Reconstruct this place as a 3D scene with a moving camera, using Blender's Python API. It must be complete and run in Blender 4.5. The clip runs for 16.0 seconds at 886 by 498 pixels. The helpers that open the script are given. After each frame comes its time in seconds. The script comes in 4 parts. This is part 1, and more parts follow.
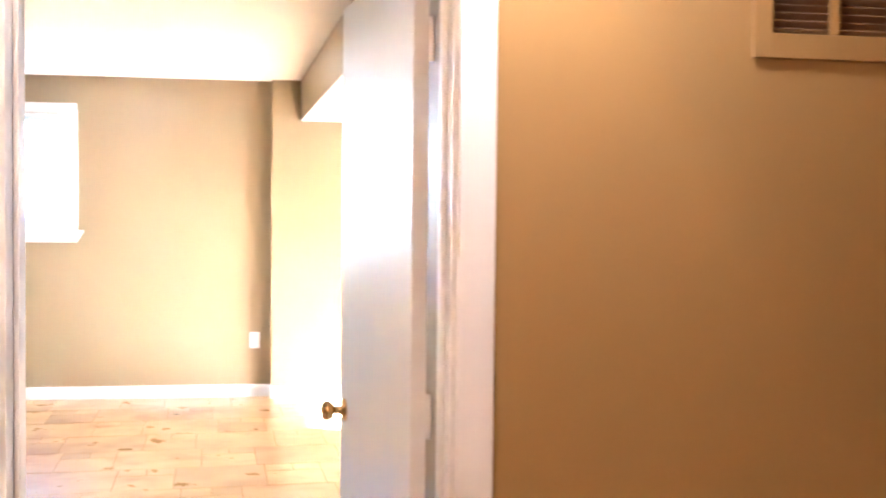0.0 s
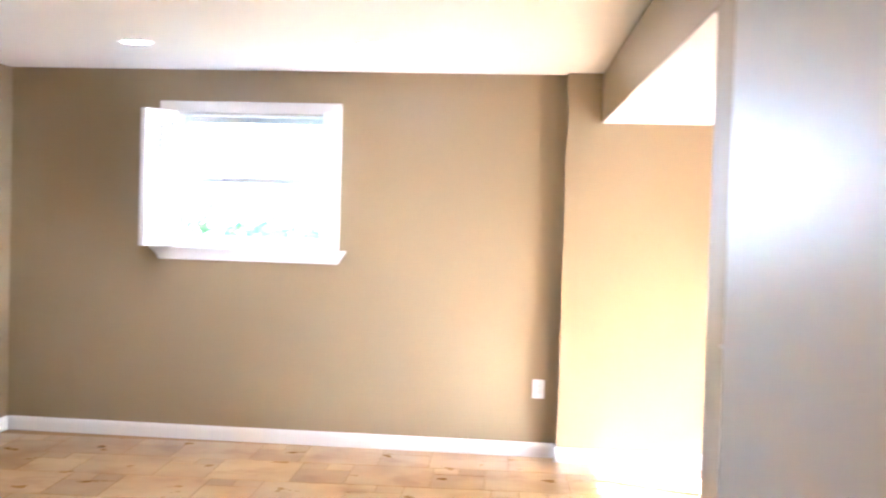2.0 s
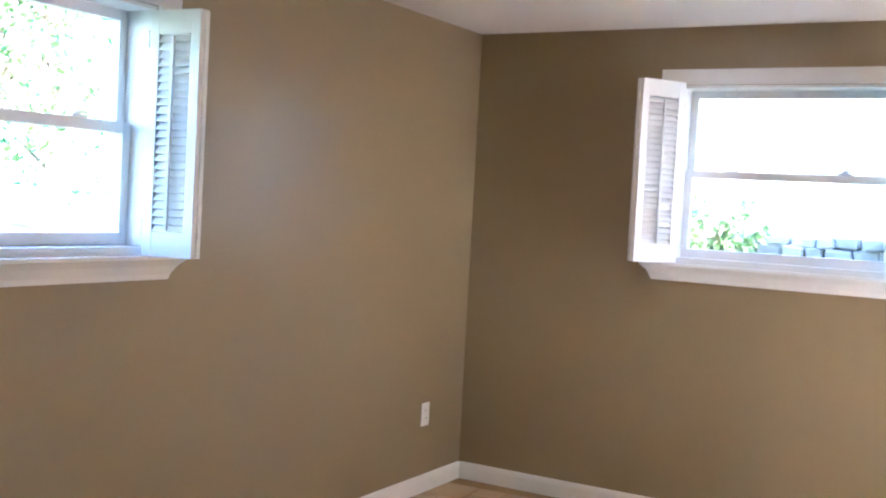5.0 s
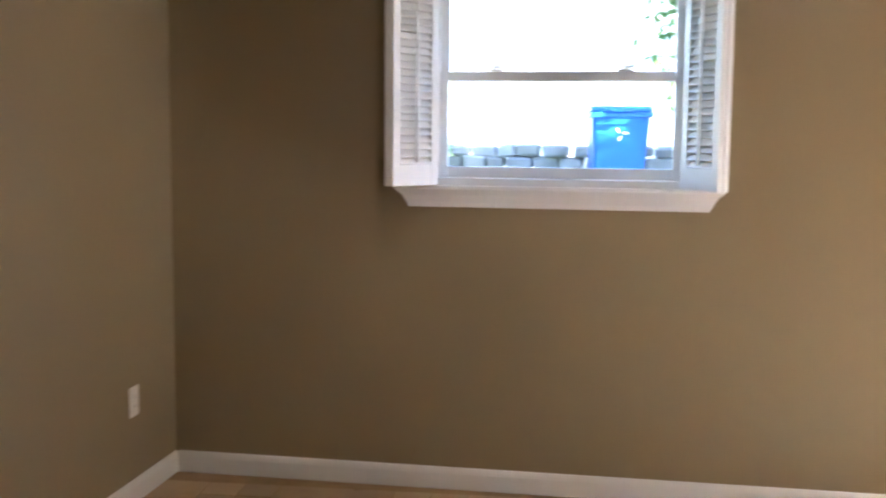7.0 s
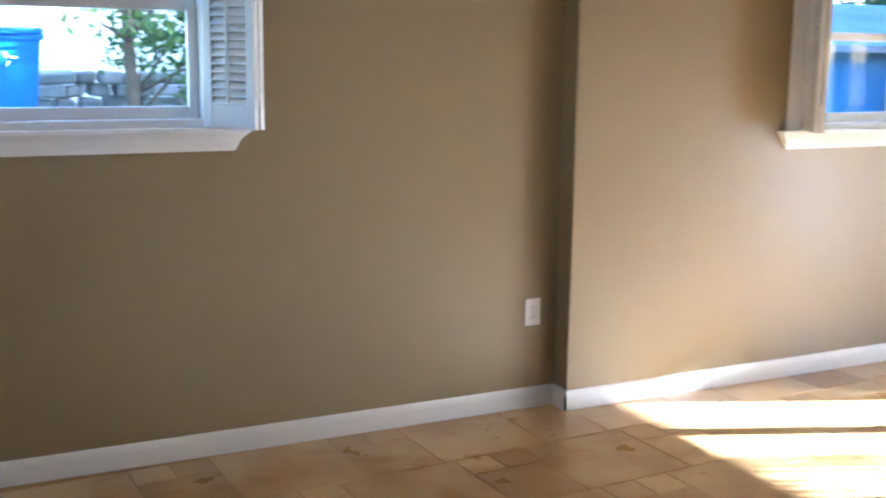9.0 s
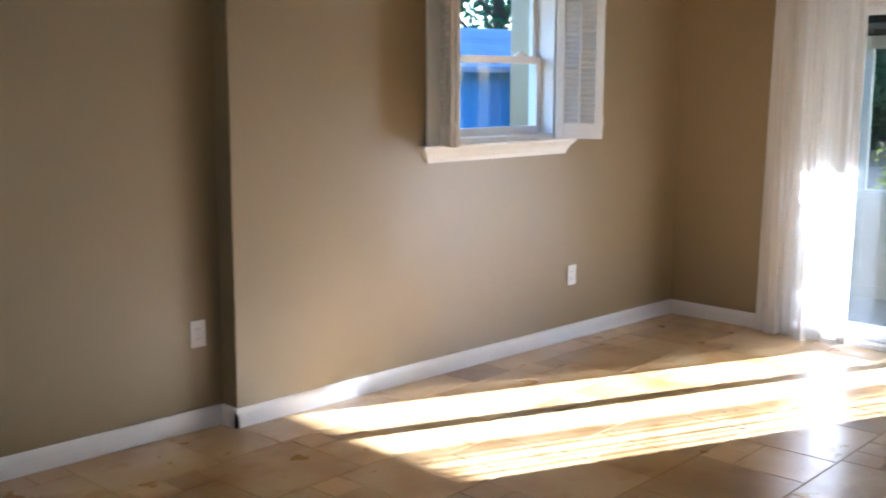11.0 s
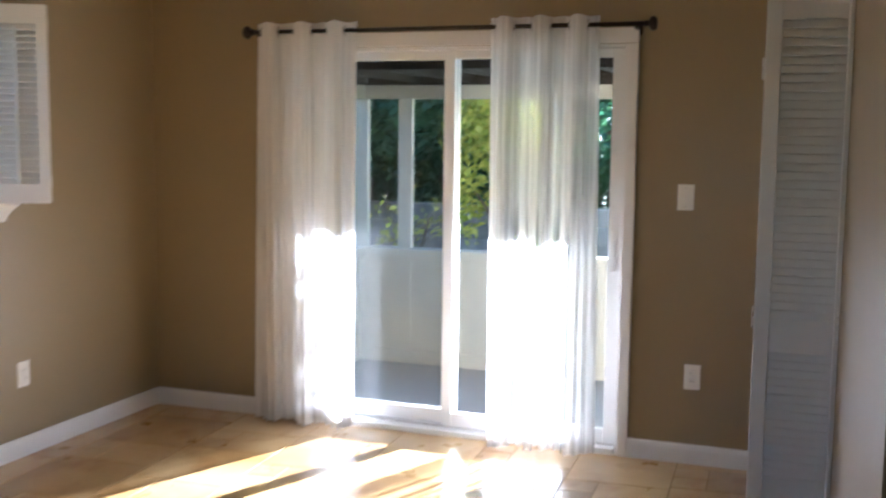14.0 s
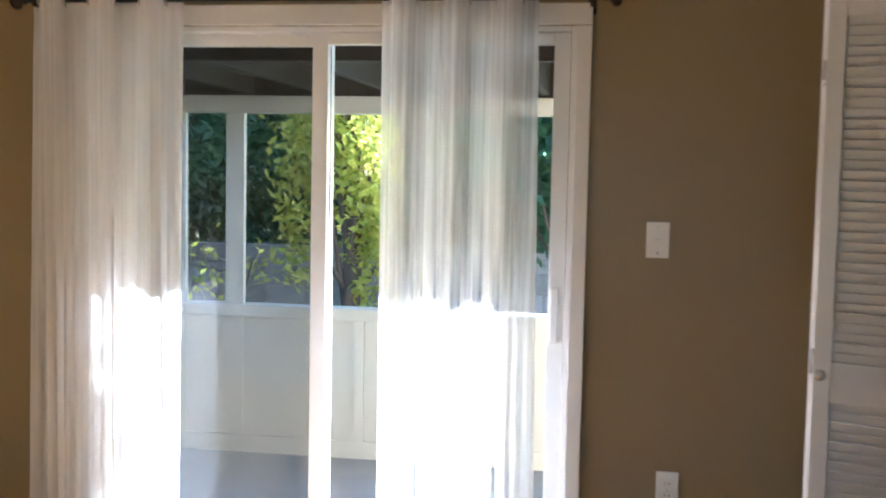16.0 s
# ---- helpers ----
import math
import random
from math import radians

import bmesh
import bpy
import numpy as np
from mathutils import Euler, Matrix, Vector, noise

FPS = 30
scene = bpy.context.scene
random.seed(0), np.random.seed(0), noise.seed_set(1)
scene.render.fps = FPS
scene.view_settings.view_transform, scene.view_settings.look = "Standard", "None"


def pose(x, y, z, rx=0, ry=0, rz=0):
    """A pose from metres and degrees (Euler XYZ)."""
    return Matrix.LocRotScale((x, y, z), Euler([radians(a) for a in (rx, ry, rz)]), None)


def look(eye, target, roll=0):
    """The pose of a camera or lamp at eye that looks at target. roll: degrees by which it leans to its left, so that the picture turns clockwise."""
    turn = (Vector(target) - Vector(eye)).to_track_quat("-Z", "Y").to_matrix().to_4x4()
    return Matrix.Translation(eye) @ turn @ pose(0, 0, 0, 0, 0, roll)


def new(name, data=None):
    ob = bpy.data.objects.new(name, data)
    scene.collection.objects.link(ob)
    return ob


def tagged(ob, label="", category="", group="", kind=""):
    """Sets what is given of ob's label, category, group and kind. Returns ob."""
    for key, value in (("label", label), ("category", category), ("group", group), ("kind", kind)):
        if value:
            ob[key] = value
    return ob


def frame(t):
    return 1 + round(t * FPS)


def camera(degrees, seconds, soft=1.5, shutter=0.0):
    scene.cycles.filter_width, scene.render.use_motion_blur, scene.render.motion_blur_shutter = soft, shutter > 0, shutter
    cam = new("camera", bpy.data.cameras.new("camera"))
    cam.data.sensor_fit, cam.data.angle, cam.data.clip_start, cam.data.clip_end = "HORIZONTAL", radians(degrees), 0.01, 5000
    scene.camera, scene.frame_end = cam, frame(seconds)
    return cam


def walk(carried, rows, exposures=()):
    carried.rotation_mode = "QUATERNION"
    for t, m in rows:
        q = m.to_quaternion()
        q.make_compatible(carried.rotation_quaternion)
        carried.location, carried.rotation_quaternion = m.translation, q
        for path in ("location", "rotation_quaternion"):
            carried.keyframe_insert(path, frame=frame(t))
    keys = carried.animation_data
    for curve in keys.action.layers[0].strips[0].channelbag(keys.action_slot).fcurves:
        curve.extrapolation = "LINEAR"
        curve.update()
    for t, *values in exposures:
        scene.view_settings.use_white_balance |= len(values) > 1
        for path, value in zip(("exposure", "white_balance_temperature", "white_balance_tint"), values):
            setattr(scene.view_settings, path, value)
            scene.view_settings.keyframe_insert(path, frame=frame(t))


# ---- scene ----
cam = camera(45.0, 16.0, soft=2.0, shutter=0.5)
# seconds, x, y, z, yaw, pitch, roll
PATH = [
    (0.0, 0.358, -1.094, 1.466, -9.22, -1.92, 0.57),
    (0.5, 0.396, -0.703, 1.481, -4.62, -1.62, 0.92),
    (1.0, 0.404, -0.326, 1.480, 0.49, -1.51, 1.29),
    (1.5, 0.376, 0.185, 1.556, 2.50, -1.18, 0.57),
    (2.0, 0.341, 0.495, 1.578, 6.12, -1.93, 1.66),
    (2.5, 0.311, 0.809, 1.577, 11.51, -2.67, 2.27),
    (3.0, 0.218, 1.061, 1.567, 14.02, -1.65, 0.98),
    (3.5, 0.057, 1.358, 1.577, 15.27, -2.07, 1.65),
    (4.0, -0.062, 1.679, 1.569, 23.19, -0.86, 2.45),
    (4.2, -0.112, 1.793, 1.575, 25.90, -1.22, 2.67),
    (4.9, -0.480, 2.160, 1.555, 30.00, -2.40, 3.10),
    (5.6, -0.880, 2.480, 1.530, 27.50, -4.20, 3.90),
    (6.3, -1.206, 2.734, 1.511, 20.57, -5.53, 4.07),
    (6.5, -1.274, 2.838, 1.524, 17.45, -6.08, 3.54),
    (7.0, -1.427, 3.071, 1.532, 9.83, -6.32, 0.52),
    (7.5, -1.567, 3.250, 1.520, 3.43, -6.45, -0.98),
    (8.0, -1.755, 3.321, 1.551, -5.73, -7.82, 0.12),
    (8.5, -1.982, 3.345, 1.589, -18.17, -10.06, 0.03),
    (9.0, -2.192, 3.427, 1.587, -26.09, -10.30, 0.70),
    (9.2, -2.276, 3.466, 1.577, -29.27, -10.31, 0.66),
    (10.2, -2.350, 3.400, 1.590, -40.50, -9.60, 0.40),
    (11.3, -2.274, 3.298, 1.599, -46.48, -8.96, 0.28),
    (11.5, -2.261, 3.261, 1.606, -47.85, -8.92, 0.42),
    (12.0, -2.244, 3.240, 1.587, -52.38, -9.22, 0.27),
    (12.5, -2.181, 3.238, 1.604, -56.37, -9.34, 0.27),
    (13.0, -1.952, 3.346, 1.611, -60.54, -7.79, 0.34),
    (13.5, -1.645, 3.486, 1.609, -64.41, -8.20, 1.63),
    (14.0, -1.278, 3.715, 1.606, -70.00, -6.34, 0.67),
    (14.5, -0.915, 3.901, 1.578, -73.10, -4.69, 0.28),
    (15.0, -0.529, 4.093, 1.591, -74.47, -4.76, 1.20),
    (15.5, -0.148, 4.303, 1.562, -79.69, -3.95, -0.04),
    (16.0, 0.171, 4.510, 1.523, -80.72, -4.18, 1.14),
]


def eye_pose(x, y, z, yaw, pitch, roll):
    return pose(x, y, z, 0, 0, yaw) @ pose(0, 0, 0, 90 + pitch) @ pose(0, 0, 0, 0, 0, roll)


EXPOSURES = [
    (0.0, 7.93, 4950, 22), (1.0, 7.78, 4850, 22), (1.5, 7.72, 4750, 21), (2.0, 7.42, 4750, 21), (2.5, 7.17, 4750, 21), (3.0, 7.02, 4750, 20), (3.5, 6.88, 4750, 19),
    (4.2, 6.73, 4850, 20), (6.3, 5.77, 5400, 20), (7.5, 5.67, 5400, 18), (8.5, 5.65, 4850, 14), (9.0, 5.40, 4750, 13), (11.5, 4.65, 4750, 13), (12.5, 4.40, 4900, 14), (13.5, 4.40, 4950, 14), (14.5, 4.39, 5000, 14), (16.0, 4.54, 5000, 14),
]
walk(cam, [(t, eye_pose(*p)) for t, *p in PATH], EXPOSURES)

# ---- world, sun, lamps ----
SUN_ELEV, SUN_DIR = 17.3, (0.93, -0.37)
world = bpy.data.worlds.new("world")
scene.world = world
world.use_nodes = True
wn = world.node_tree
sky = wn.nodes.new("ShaderNodeTexSky")
sky.sky_type, sky.sun_disc = "NISHITA", False
sky.sun_elevation = radians(SUN_ELEV)
sky.sun_rotation = math.atan2(SUN_DIR[0], SUN_DIR[1])
wn.nodes["Background"].inputs["Strength"].default_value = 0.05
wn.links.new(sky.outputs[0], wn.nodes["Background"].inputs["Color"])

sun_data = bpy.data.lights.new("sun", "SUN")
sun_data.energy, sun_data.angle, sun_data.color = 5.0, radians(0.5), (1.0, 0.95, 0.87)
sun = new("sun", sun_data)
h = math.hypot(*SUN_DIR)
sun_from = Vector((SUN_DIR[0] / h, SUN_DIR[1] / h, math.tan(radians(SUN_ELEV))))
sun.matrix_world = look(sun_from * 20, (0, 0, 0))

# ---- materials ----
def material(name, base, rough=0.5, metal=0.0, vary=0.12, scale=6.0, fine=90.0, bump=0.05, bump_scale=250.0, alt=None, random_amount=0.0, coat=0.0):
    """Paint, wood, stone or metal with two scales of change in tone and a fine relief."""
    m = bpy.data.materials.new(name)
    m.use_nodes = True
    nt = m.node_tree
    bsdf = nt.nodes["Principled BSDF"]
    co = nt.nodes.new("ShaderNodeTexCoord")
    n1, n2 = nt.nodes.new("ShaderNodeTexNoise"), nt.nodes.new("ShaderNodeTexNoise")
    n1.inputs["Scale"].default_value, n1.inputs["Detail"].default_value = scale, 4
    n2.inputs["Scale"].default_value, n2.inputs["Detail"].default_value = fine, 3
    geo = nt.nodes.new("ShaderNodeNewGeometry")
    for n in (n1, n2):
        nt.links.new(geo.outputs["Position"], n.inputs["Vector"])
    mix = nt.nodes.new("ShaderNodeMix")
    mix.data_type = "RGBA"
    dark = tuple(c * (1 - vary) for c in base) if alt is None else alt
    mix.inputs[6].default_value, mix.inputs[7].default_value = (*dark, 1), (*base, 1)
    ramp = nt.nodes.new("ShaderNodeMath")
    ramp.operation = "MULTIPLY_ADD"
    ramp.inputs[1].default_value, ramp.inputs[2].default_value = 0.35, 0.0
    nt.links.new(n2.outputs["Fac"], ramp.inputs[0])
    add = nt.nodes.new("ShaderNodeMath")
    add.operation, add.use_clamp = "ADD", True
    sub = nt.nodes.new("ShaderNodeMath")
    sub.operation, sub.inputs[1].default_value, sub.inputs[2].default_value = "MULTIPLY_ADD", 1.9, -0.6
    nt.links.new(n1.outputs["Fac"], sub.inputs[0])
    nt.links.new(sub.outputs[0], add.inputs[0])
    nt.links.new(ramp.outputs[0], add.inputs[1])
    nt.links.new(add.outputs[0], mix.inputs[0])
    colour = mix.outputs[2]
    if random_amount:
        info = nt.nodes.new("ShaderNodeObjectInfo")
        hsv = nt.nodes.new("ShaderNodeHueSaturation")
        mm = nt.nodes.new("ShaderNodeMath")
        mm.operation, mm.inputs[1].default_value, mm.inputs[2].default_value = "MULTIPLY_ADD", random_amount, 1 - random_amount / 2
        nt.links.new(info.outputs["Random"], mm.inputs[0])
        nt.links.new(mm.outputs[0], hsv.inputs["Value"])
        nt.links.new(colour, hsv.inputs["Color"])
        colour = hsv.outputs[0]
    nt.links.new(colour, bsdf.inputs["Base Color"])
    rr = nt.nodes.new("ShaderNodeMath")
    rr.operation, rr.inputs[1].default_value, rr.inputs[2].default_value = "MULTIPLY_ADD", 0.12, rough - 0.06
    nt.links.new(n1.outputs["Fac"], rr.inputs[0])
    nt.links.new(rr.outputs[0], bsdf.inputs["Roughness"])
    bsdf.inputs["Metallic"].default_value = metal
    bsdf.inputs["Coat Weight"].default_value = coat
    if bump:
        n3 = nt.nodes.new("ShaderNodeTexNoise")
        n3.inputs["Scale"].default_value, n3.inputs["Detail"].default_value = bump_scale, 2
        nt.links.new(geo.outputs["Position"], n3.inputs["Vector"])
        b = nt.nodes.new("ShaderNodeBump")
        b.inputs["Strength"].default_value, b.inputs["Distance"].default_value = bump, 0.002
        nt.links.new(n3.outputs["Fac"], b.inputs["Height"])
        nt.links.new(b.outputs[0], bsdf.inputs["Normal"])
    return m


def travertine():
    """Honey travertine: cloudy tone, faint drawn-out veins and small brown filled pits, each tile a little different."""
    m = bpy.data.materials.new("travertine")
    m.use_nodes = True
    nt = m.node_tree
    bsdf = nt.nodes["Principled BSDF"]
    geo, info = nt.nodes.new("ShaderNodeNewGeometry"), nt.nodes.new("ShaderNodeObjectInfo")

    def noise_at(scale, detail, stretch=(1, 1, 1)):
        mp, n = nt.nodes.new("ShaderNodeMapping"), nt.nodes.new("ShaderNodeTexNoise")
        mp.inputs["Scale"].default_value = stretch
        n.inputs["Scale"].default_value, n.inputs["Detail"].default_value = scale, detail
        nt.links.new(geo.outputs["Position"], mp.inputs["Vector"])
        nt.links.new(mp.outputs[0], n.inputs["Vector"])
        return n.outputs["Fac"]

    def ramp_of(socket, stops):
        r = nt.nodes.new("ShaderNodeValToRGB")
        while len(r.color_ramp.elements) < len(stops):
            r.color_ramp.elements.new(0.5)
        for e, (p, c) in zip(r.color_ramp.elements, stops):
            e.position, e.color = p, (*c, 1)
        nt.links.new(socket, r.inputs[0])
        return r.outputs[0]

    def blend(fac, a, b, mode="MIX"):
        x = nt.nodes.new("ShaderNodeMix")
        x.data_type, x.blend_type = "RGBA", mode
        for k, v in ((0, fac), (6, a), (7, b)):
            if isinstance(v, (int, float)):
                x.inputs[k].default_value = v
            elif isinstance(v, tuple):
                x.inputs[k].default_value = (*v, 1)
            else:
                nt.links.new(v, x.inputs[k])
        return x.outputs[2]

    cloud = ramp_of(noise_at(2.6, 3), [(0.30, (0.40, 0.235, 0.085)), (0.50, (0.50, 0.330, 0.148)), (0.72, (0.58, 0.415, 0.21))])
    vein = ramp_of(noise_at(3.4, 5, (1.0, 1.3, 1.0)), [(0.32, (0.80, 0.69, 0.54)), (0.45, (1, 1, 1))])
    tone = ramp_of(info.outputs["Random"], [(0.0, (0.72, 0.66, 0.58)), (0.45, (0.95, 0.94, 0.92)), (1.0, (1.10, 1.09, 1.04))])
    pits = ramp_of(noise_at(26.0, 3, (1.0, 2.0, 1.0)), [(0.17, (0.55, 0.42, 0.32)), (0.22, (1, 1, 1))])
    colour = blend(1.0, blend(1.0, blend(1.0, cloud, vein, "MULTIPLY"), tone, "MULTIPLY"), pits, "MULTIPLY")
    nt.links.new(colour, bsdf.inputs["Base Color"])
    rr = nt.nodes.new("ShaderNodeMath")
    rr.operation, rr.inputs[1].default_value, rr.inputs[2].default_value = "MULTIPLY_ADD", 0.10, 0.24
    nt.links.new(noise_at(5.0, 4), rr.inputs[0])
    nt.links.new(rr.outputs[0], bsdf.inputs["Roughness"])
    b = nt.nodes.new("ShaderNodeBump")
    bsdf.inputs["Coat Weight"].default_value, bsdf.inputs["Coat Roughness"].default_value = 0.45, 0.20
    b.inputs["Strength"].default_value, b.inputs["Distance"].default_value = 0.035, 0.002
    nt.links.new(noise_at(14.0, 4), b.inputs["Height"])
    nt.links.new(b.outputs[0], bsdf.inputs["Normal"])
    return m


def glass_material(name, tint=(1, 1, 1), rough=0.0):
    m = bpy.data.materials.new(name)
    m.use_nodes = True
    nt = m.node_tree
    out = nt.nodes["Material Output"]
    nt.nodes.remove(nt.nodes["Principled BSDF"])
    clear, gloss, mix, lw, pw, ma = (nt.nodes.new(k) for k in ("ShaderNodeBsdfTransparent", "ShaderNodeBsdfGlossy", "ShaderNodeMixShader", "ShaderNodeLayerWeight", "ShaderNodeMath", "ShaderNodeMath"))
    clear.inputs[0].default_value = (*tint, 1)
    gloss.inputs["Roughness"].default_value = rough
    lw.inputs["Blend"].default_value = 0.5
    pw.operation, pw.inputs[1].default_value = "POWER", 5.0
    ma.operation, ma.inputs[1].default_value, ma.inputs[2].default_value = "MULTIPLY_ADD", 0.8, 0.013
    nt.links.new(lw.outputs["Facing"], pw.inputs[0])
    nt.links.new(pw.outputs[0], ma.inputs[0])
    nt.links.new(ma.outputs[0], mix.inputs[0])
    nt.links.new(clear.outputs[0], mix.inputs[1])
    nt.links.new(gloss.outputs[0], mix.inputs[2])
    nt.links.new(mix.outputs[0], out.inputs[0])
    return m


def sheer_material(name, edge=None):
    """Thin woven voile with fine vertical stripes: part of the light goes straight through the weave, the rest is
    scattered.
    edge: between these two y, clear stripes are added low down to throw sun streaks."""
    m = bpy.data.materials.new(name)
    m.use_nodes = True
    nt = m.node_tree
    out = nt.nodes["Material Output"]
    nt.nodes.remove(nt.nodes["Principled BSDF"])
    geo = nt.nodes.new("ShaderNodeNewGeometry")
    sep = nt.nodes.new("ShaderNodeSeparateXYZ")
    nt.links.new(geo.outputs["Position"], sep.inputs[0])

    def calc(op, a, b, c=None, clamp=False):
        n = nt.nodes.new("ShaderNodeMath")
        n.operation, n.use_clamp = op, clamp
        for k, v in enumerate((a, b, c)):
            if v is None:
                continue
            if isinstance(v, (int, float)):
                n.inputs[k].default_value = v
            else:
                nt.links.new(v, n.inputs[k])
        return n.outputs[0]

    weave = nt.nodes.new("ShaderNodeTexNoise")
    weave.inputs["Scale"].default_value = 1.0
    mp = nt.nodes.new("ShaderNodeMapping")
    mp.inputs["Scale"].default_value = (30, 75, 1.2)
    nt.links.new(geo.outputs["Position"], mp.inputs["Vector"])
    nt.links.new(mp.outputs[0], weave.inputs["Vector"])
    stripe = calc("MULTIPLY_ADD", weave.outputs["Fac"], 3.0, -1.0, True)
    clear_amount = calc("MULTIPLY_ADD", stripe, *((0.10, 0.04) if edge is None else (0.26, 0.10)))
    if edge is not None:
        loose = calc("MULTIPLY", calc("MULTIPLY_ADD", sep.outputs["Y"], -30.0, 30.0 * edge[1], True), calc("MULTIPLY_ADD", sep.outputs["Y"], 30.0, -30.0 * edge[0], True))
        wide = calc("SINE", calc("MULTIPLY", sep.outputs["Y"], 2 * math.pi / 0.070), 0)
        band = calc("MULTIPLY", calc("MULTIPLY_ADD", wide, 2.5, 0.2, True), calc("MULTIPLY_ADD", sep.outputs["Z"], -4.0, 5.0, True))
        clear_amount = calc("MULTIPLY_ADD", calc("MULTIPLY", loose, band), 0.62, clear_amount, True)
    dif, tra, clear, m1, m2 = (nt.nodes.new(k) for k in ("ShaderNodeBsdfDiffuse", "ShaderNodeBsdfTranslucent", "ShaderNodeBsdfTransparent", "ShaderNodeMixShader", "ShaderNodeMixShader"))
    dif.inputs[0].default_value = (0.90, 0.875, 0.85, 1)
    tra.inputs[0].default_value = (0.82, 0.81, 0.79, 1)
    m1.inputs[0].default_value = 0.40 if edge is None else 0.52
    nt.links.new(dif.outputs[0], m1.inputs[1])
    nt.links.new(tra.outputs[0], m1.inputs[2])
    nt.links.new(clear_amount, m2.inputs[0])
    nt.links.new(m1.outputs[0], m2.inputs[1])
    nt.links.new(clear.outputs[0], m2.inputs[2])
    nt.links.new(m2.outputs[0], out.inputs[0])
    return m


def leaf_material(name, a, b):
    m = bpy.data.materials.new(name)
    m.use_nodes = True
    nt = m.node_tree
    out, bsdf = nt.nodes["Material Output"], nt.nodes["Principled BSDF"]
    geo = nt.nodes.new("ShaderNodeNewGeometry")
    mix = nt.nodes.new("ShaderNodeMix")
    mix.data_type = "RGBA"
    mix.inputs[6].default_value, mix.inputs[7].default_value = (*a, 1), (*b, 1)
    nt.links.new(geo.outputs["Random Per Island"], mix.inputs[0])
    nt.links.new(mix.outputs[2], bsdf.inputs["Base Color"])
    bsdf.inputs["Roughness"].default_value = 0.5
    tra, ms = nt.nodes.new("ShaderNodeBsdfTranslucent"), nt.nodes.new("ShaderNodeMixShader")
    nt.links.new(mix.outputs[2], tra.inputs[0])
    ms.inputs[0].default_value = 0.5
    nt.links.new(bsdf.outputs[0], ms.inputs[1])
    nt.links.new(tra.outputs[0], ms.inputs[2])
    nt.links.new(ms.outputs[0], out.inputs[0])
    return m


def glow(name, colour, strength):
    m = bpy.data.materials.new(name)
    m.use_nodes = True
    b = m.node_tree.nodes["Principled BSDF"]
    b.inputs["Base Color"].default_value = (*colour, 1)
    b.inputs["Emission Color"].default_value = (*colour, 1)
    b.inputs["Emission Strength"].default_value = strength
    return m


M_WALL = material("taupe_wall_paint", (0.302, 0.228, 0.121), 0.33, vary=0.05, scale=1.3, fine=30, bump=0.10, bump_scale=160)
M_CEIL = material("ceiling_paint", (0.73, 0.70, 0.65), 0.7, vary=0.04, scale=1.5, bump=0.15, bump_scale=140)
M_TRIM = material("white_trim_paint", (0.80, 0.78, 0.75), 0.42, vary=0.05, scale=4, bump=0.03)
M_DOOR = material("white_gloss_door_paint", (0.80, 0.78, 0.76), 0.36, vary=0.04, scale=3, bump=0.06, bump_scale=120)
M_VINYL = material("white_vinyl", (0.80, 0.79, 0.77), 0.42, vary=0.04, scale=5, bump=0.0)
M_PLATE = material("white_plastic", (0.82, 0.80, 0.77), 0.38, vary=0.03, scale=20, bump=0.0)
M_SLOT = material("dark_slot", (0.03, 0.028, 0.025), 0.6, vary=0.1, bump=0.0)
M_BRASS = material("brass", (0.72, 0.50, 0.20), 0.22, metal=1.0, vary=0.15, scale=40, bump=0.0)
M_STEEL = material("satin_steel", (0.62, 0.60, 0.57), 0.28, metal=1.0, vary=0.1, scale=40, bump=0.0)
M_ROD = material("dark_bronze", (0.035, 0.026, 0.020), 0.4, metal=0.6, vary=0.2, scale=30, bump=0.0)
M_GRILLE = material("brown_grille_paint", (0.20, 0.115, 0.055), 0.5, vary=0.15, scale=12)
M_TILE = travertine()
M_GROUT = material("sandy_grout", (0.40, 0.27, 0.13), 0.9, vary=0.3, scale=8, fine=120, bump=0.3, bump_scale=300)
M_HALLFLOOR = material("hall_floor", (0.36, 0.25, 0.14), 0.5, vary=0.2, scale=4)
M_GLASS = glass_material("window_glass", (0.95, 0.97, 0.97))
M_SHEER = sheer_material("sheer_voile")
M_SHEER_EDGE = sheer_material("sheer_voile_clear_stripes", (4.86, 5.23))


def mesh_material(name, clear):
    """Fine woven insect mesh: part of the light passes, the dark strands take or scatter the rest."""
    m = bpy.data.materials.new(name)
    m.use_nodes = True
    nt = m.node_tree
    out, bsdf = nt.nodes["Material Output"], nt.nodes["Principled BSDF"]
    bsdf.inputs["Base Color"].default_value, bsdf.inputs["Roughness"].default_value = (0.05, 0.055, 0.055, 1), 0.6
    tr, ms, no = nt.nodes.new("ShaderNodeBsdfTransparent"), nt.nodes.new("ShaderNodeMixShader"), nt.nodes.new("ShaderNodeTexNoise")
    no.inputs["Scale"].default_value = 900
    ma = nt.nodes.new("ShaderNodeMath")
    ma.operation, ma.inputs[1].default_value, ma.inputs[2].default_value = "MULTIPLY_ADD", 0.16, clear - 0.08
    nt.links.new(no.outputs["Fac"], ma.inputs[0])
    nt.links.new(ma.outputs[0], ms.inputs[0])
    nt.links.new(bsdf.outputs[0], ms.inputs[1])
    nt.links.new(tr.outputs[0], ms.inputs[2])
    nt.links.new(ms.outputs[0], out.inputs[0])
    return m


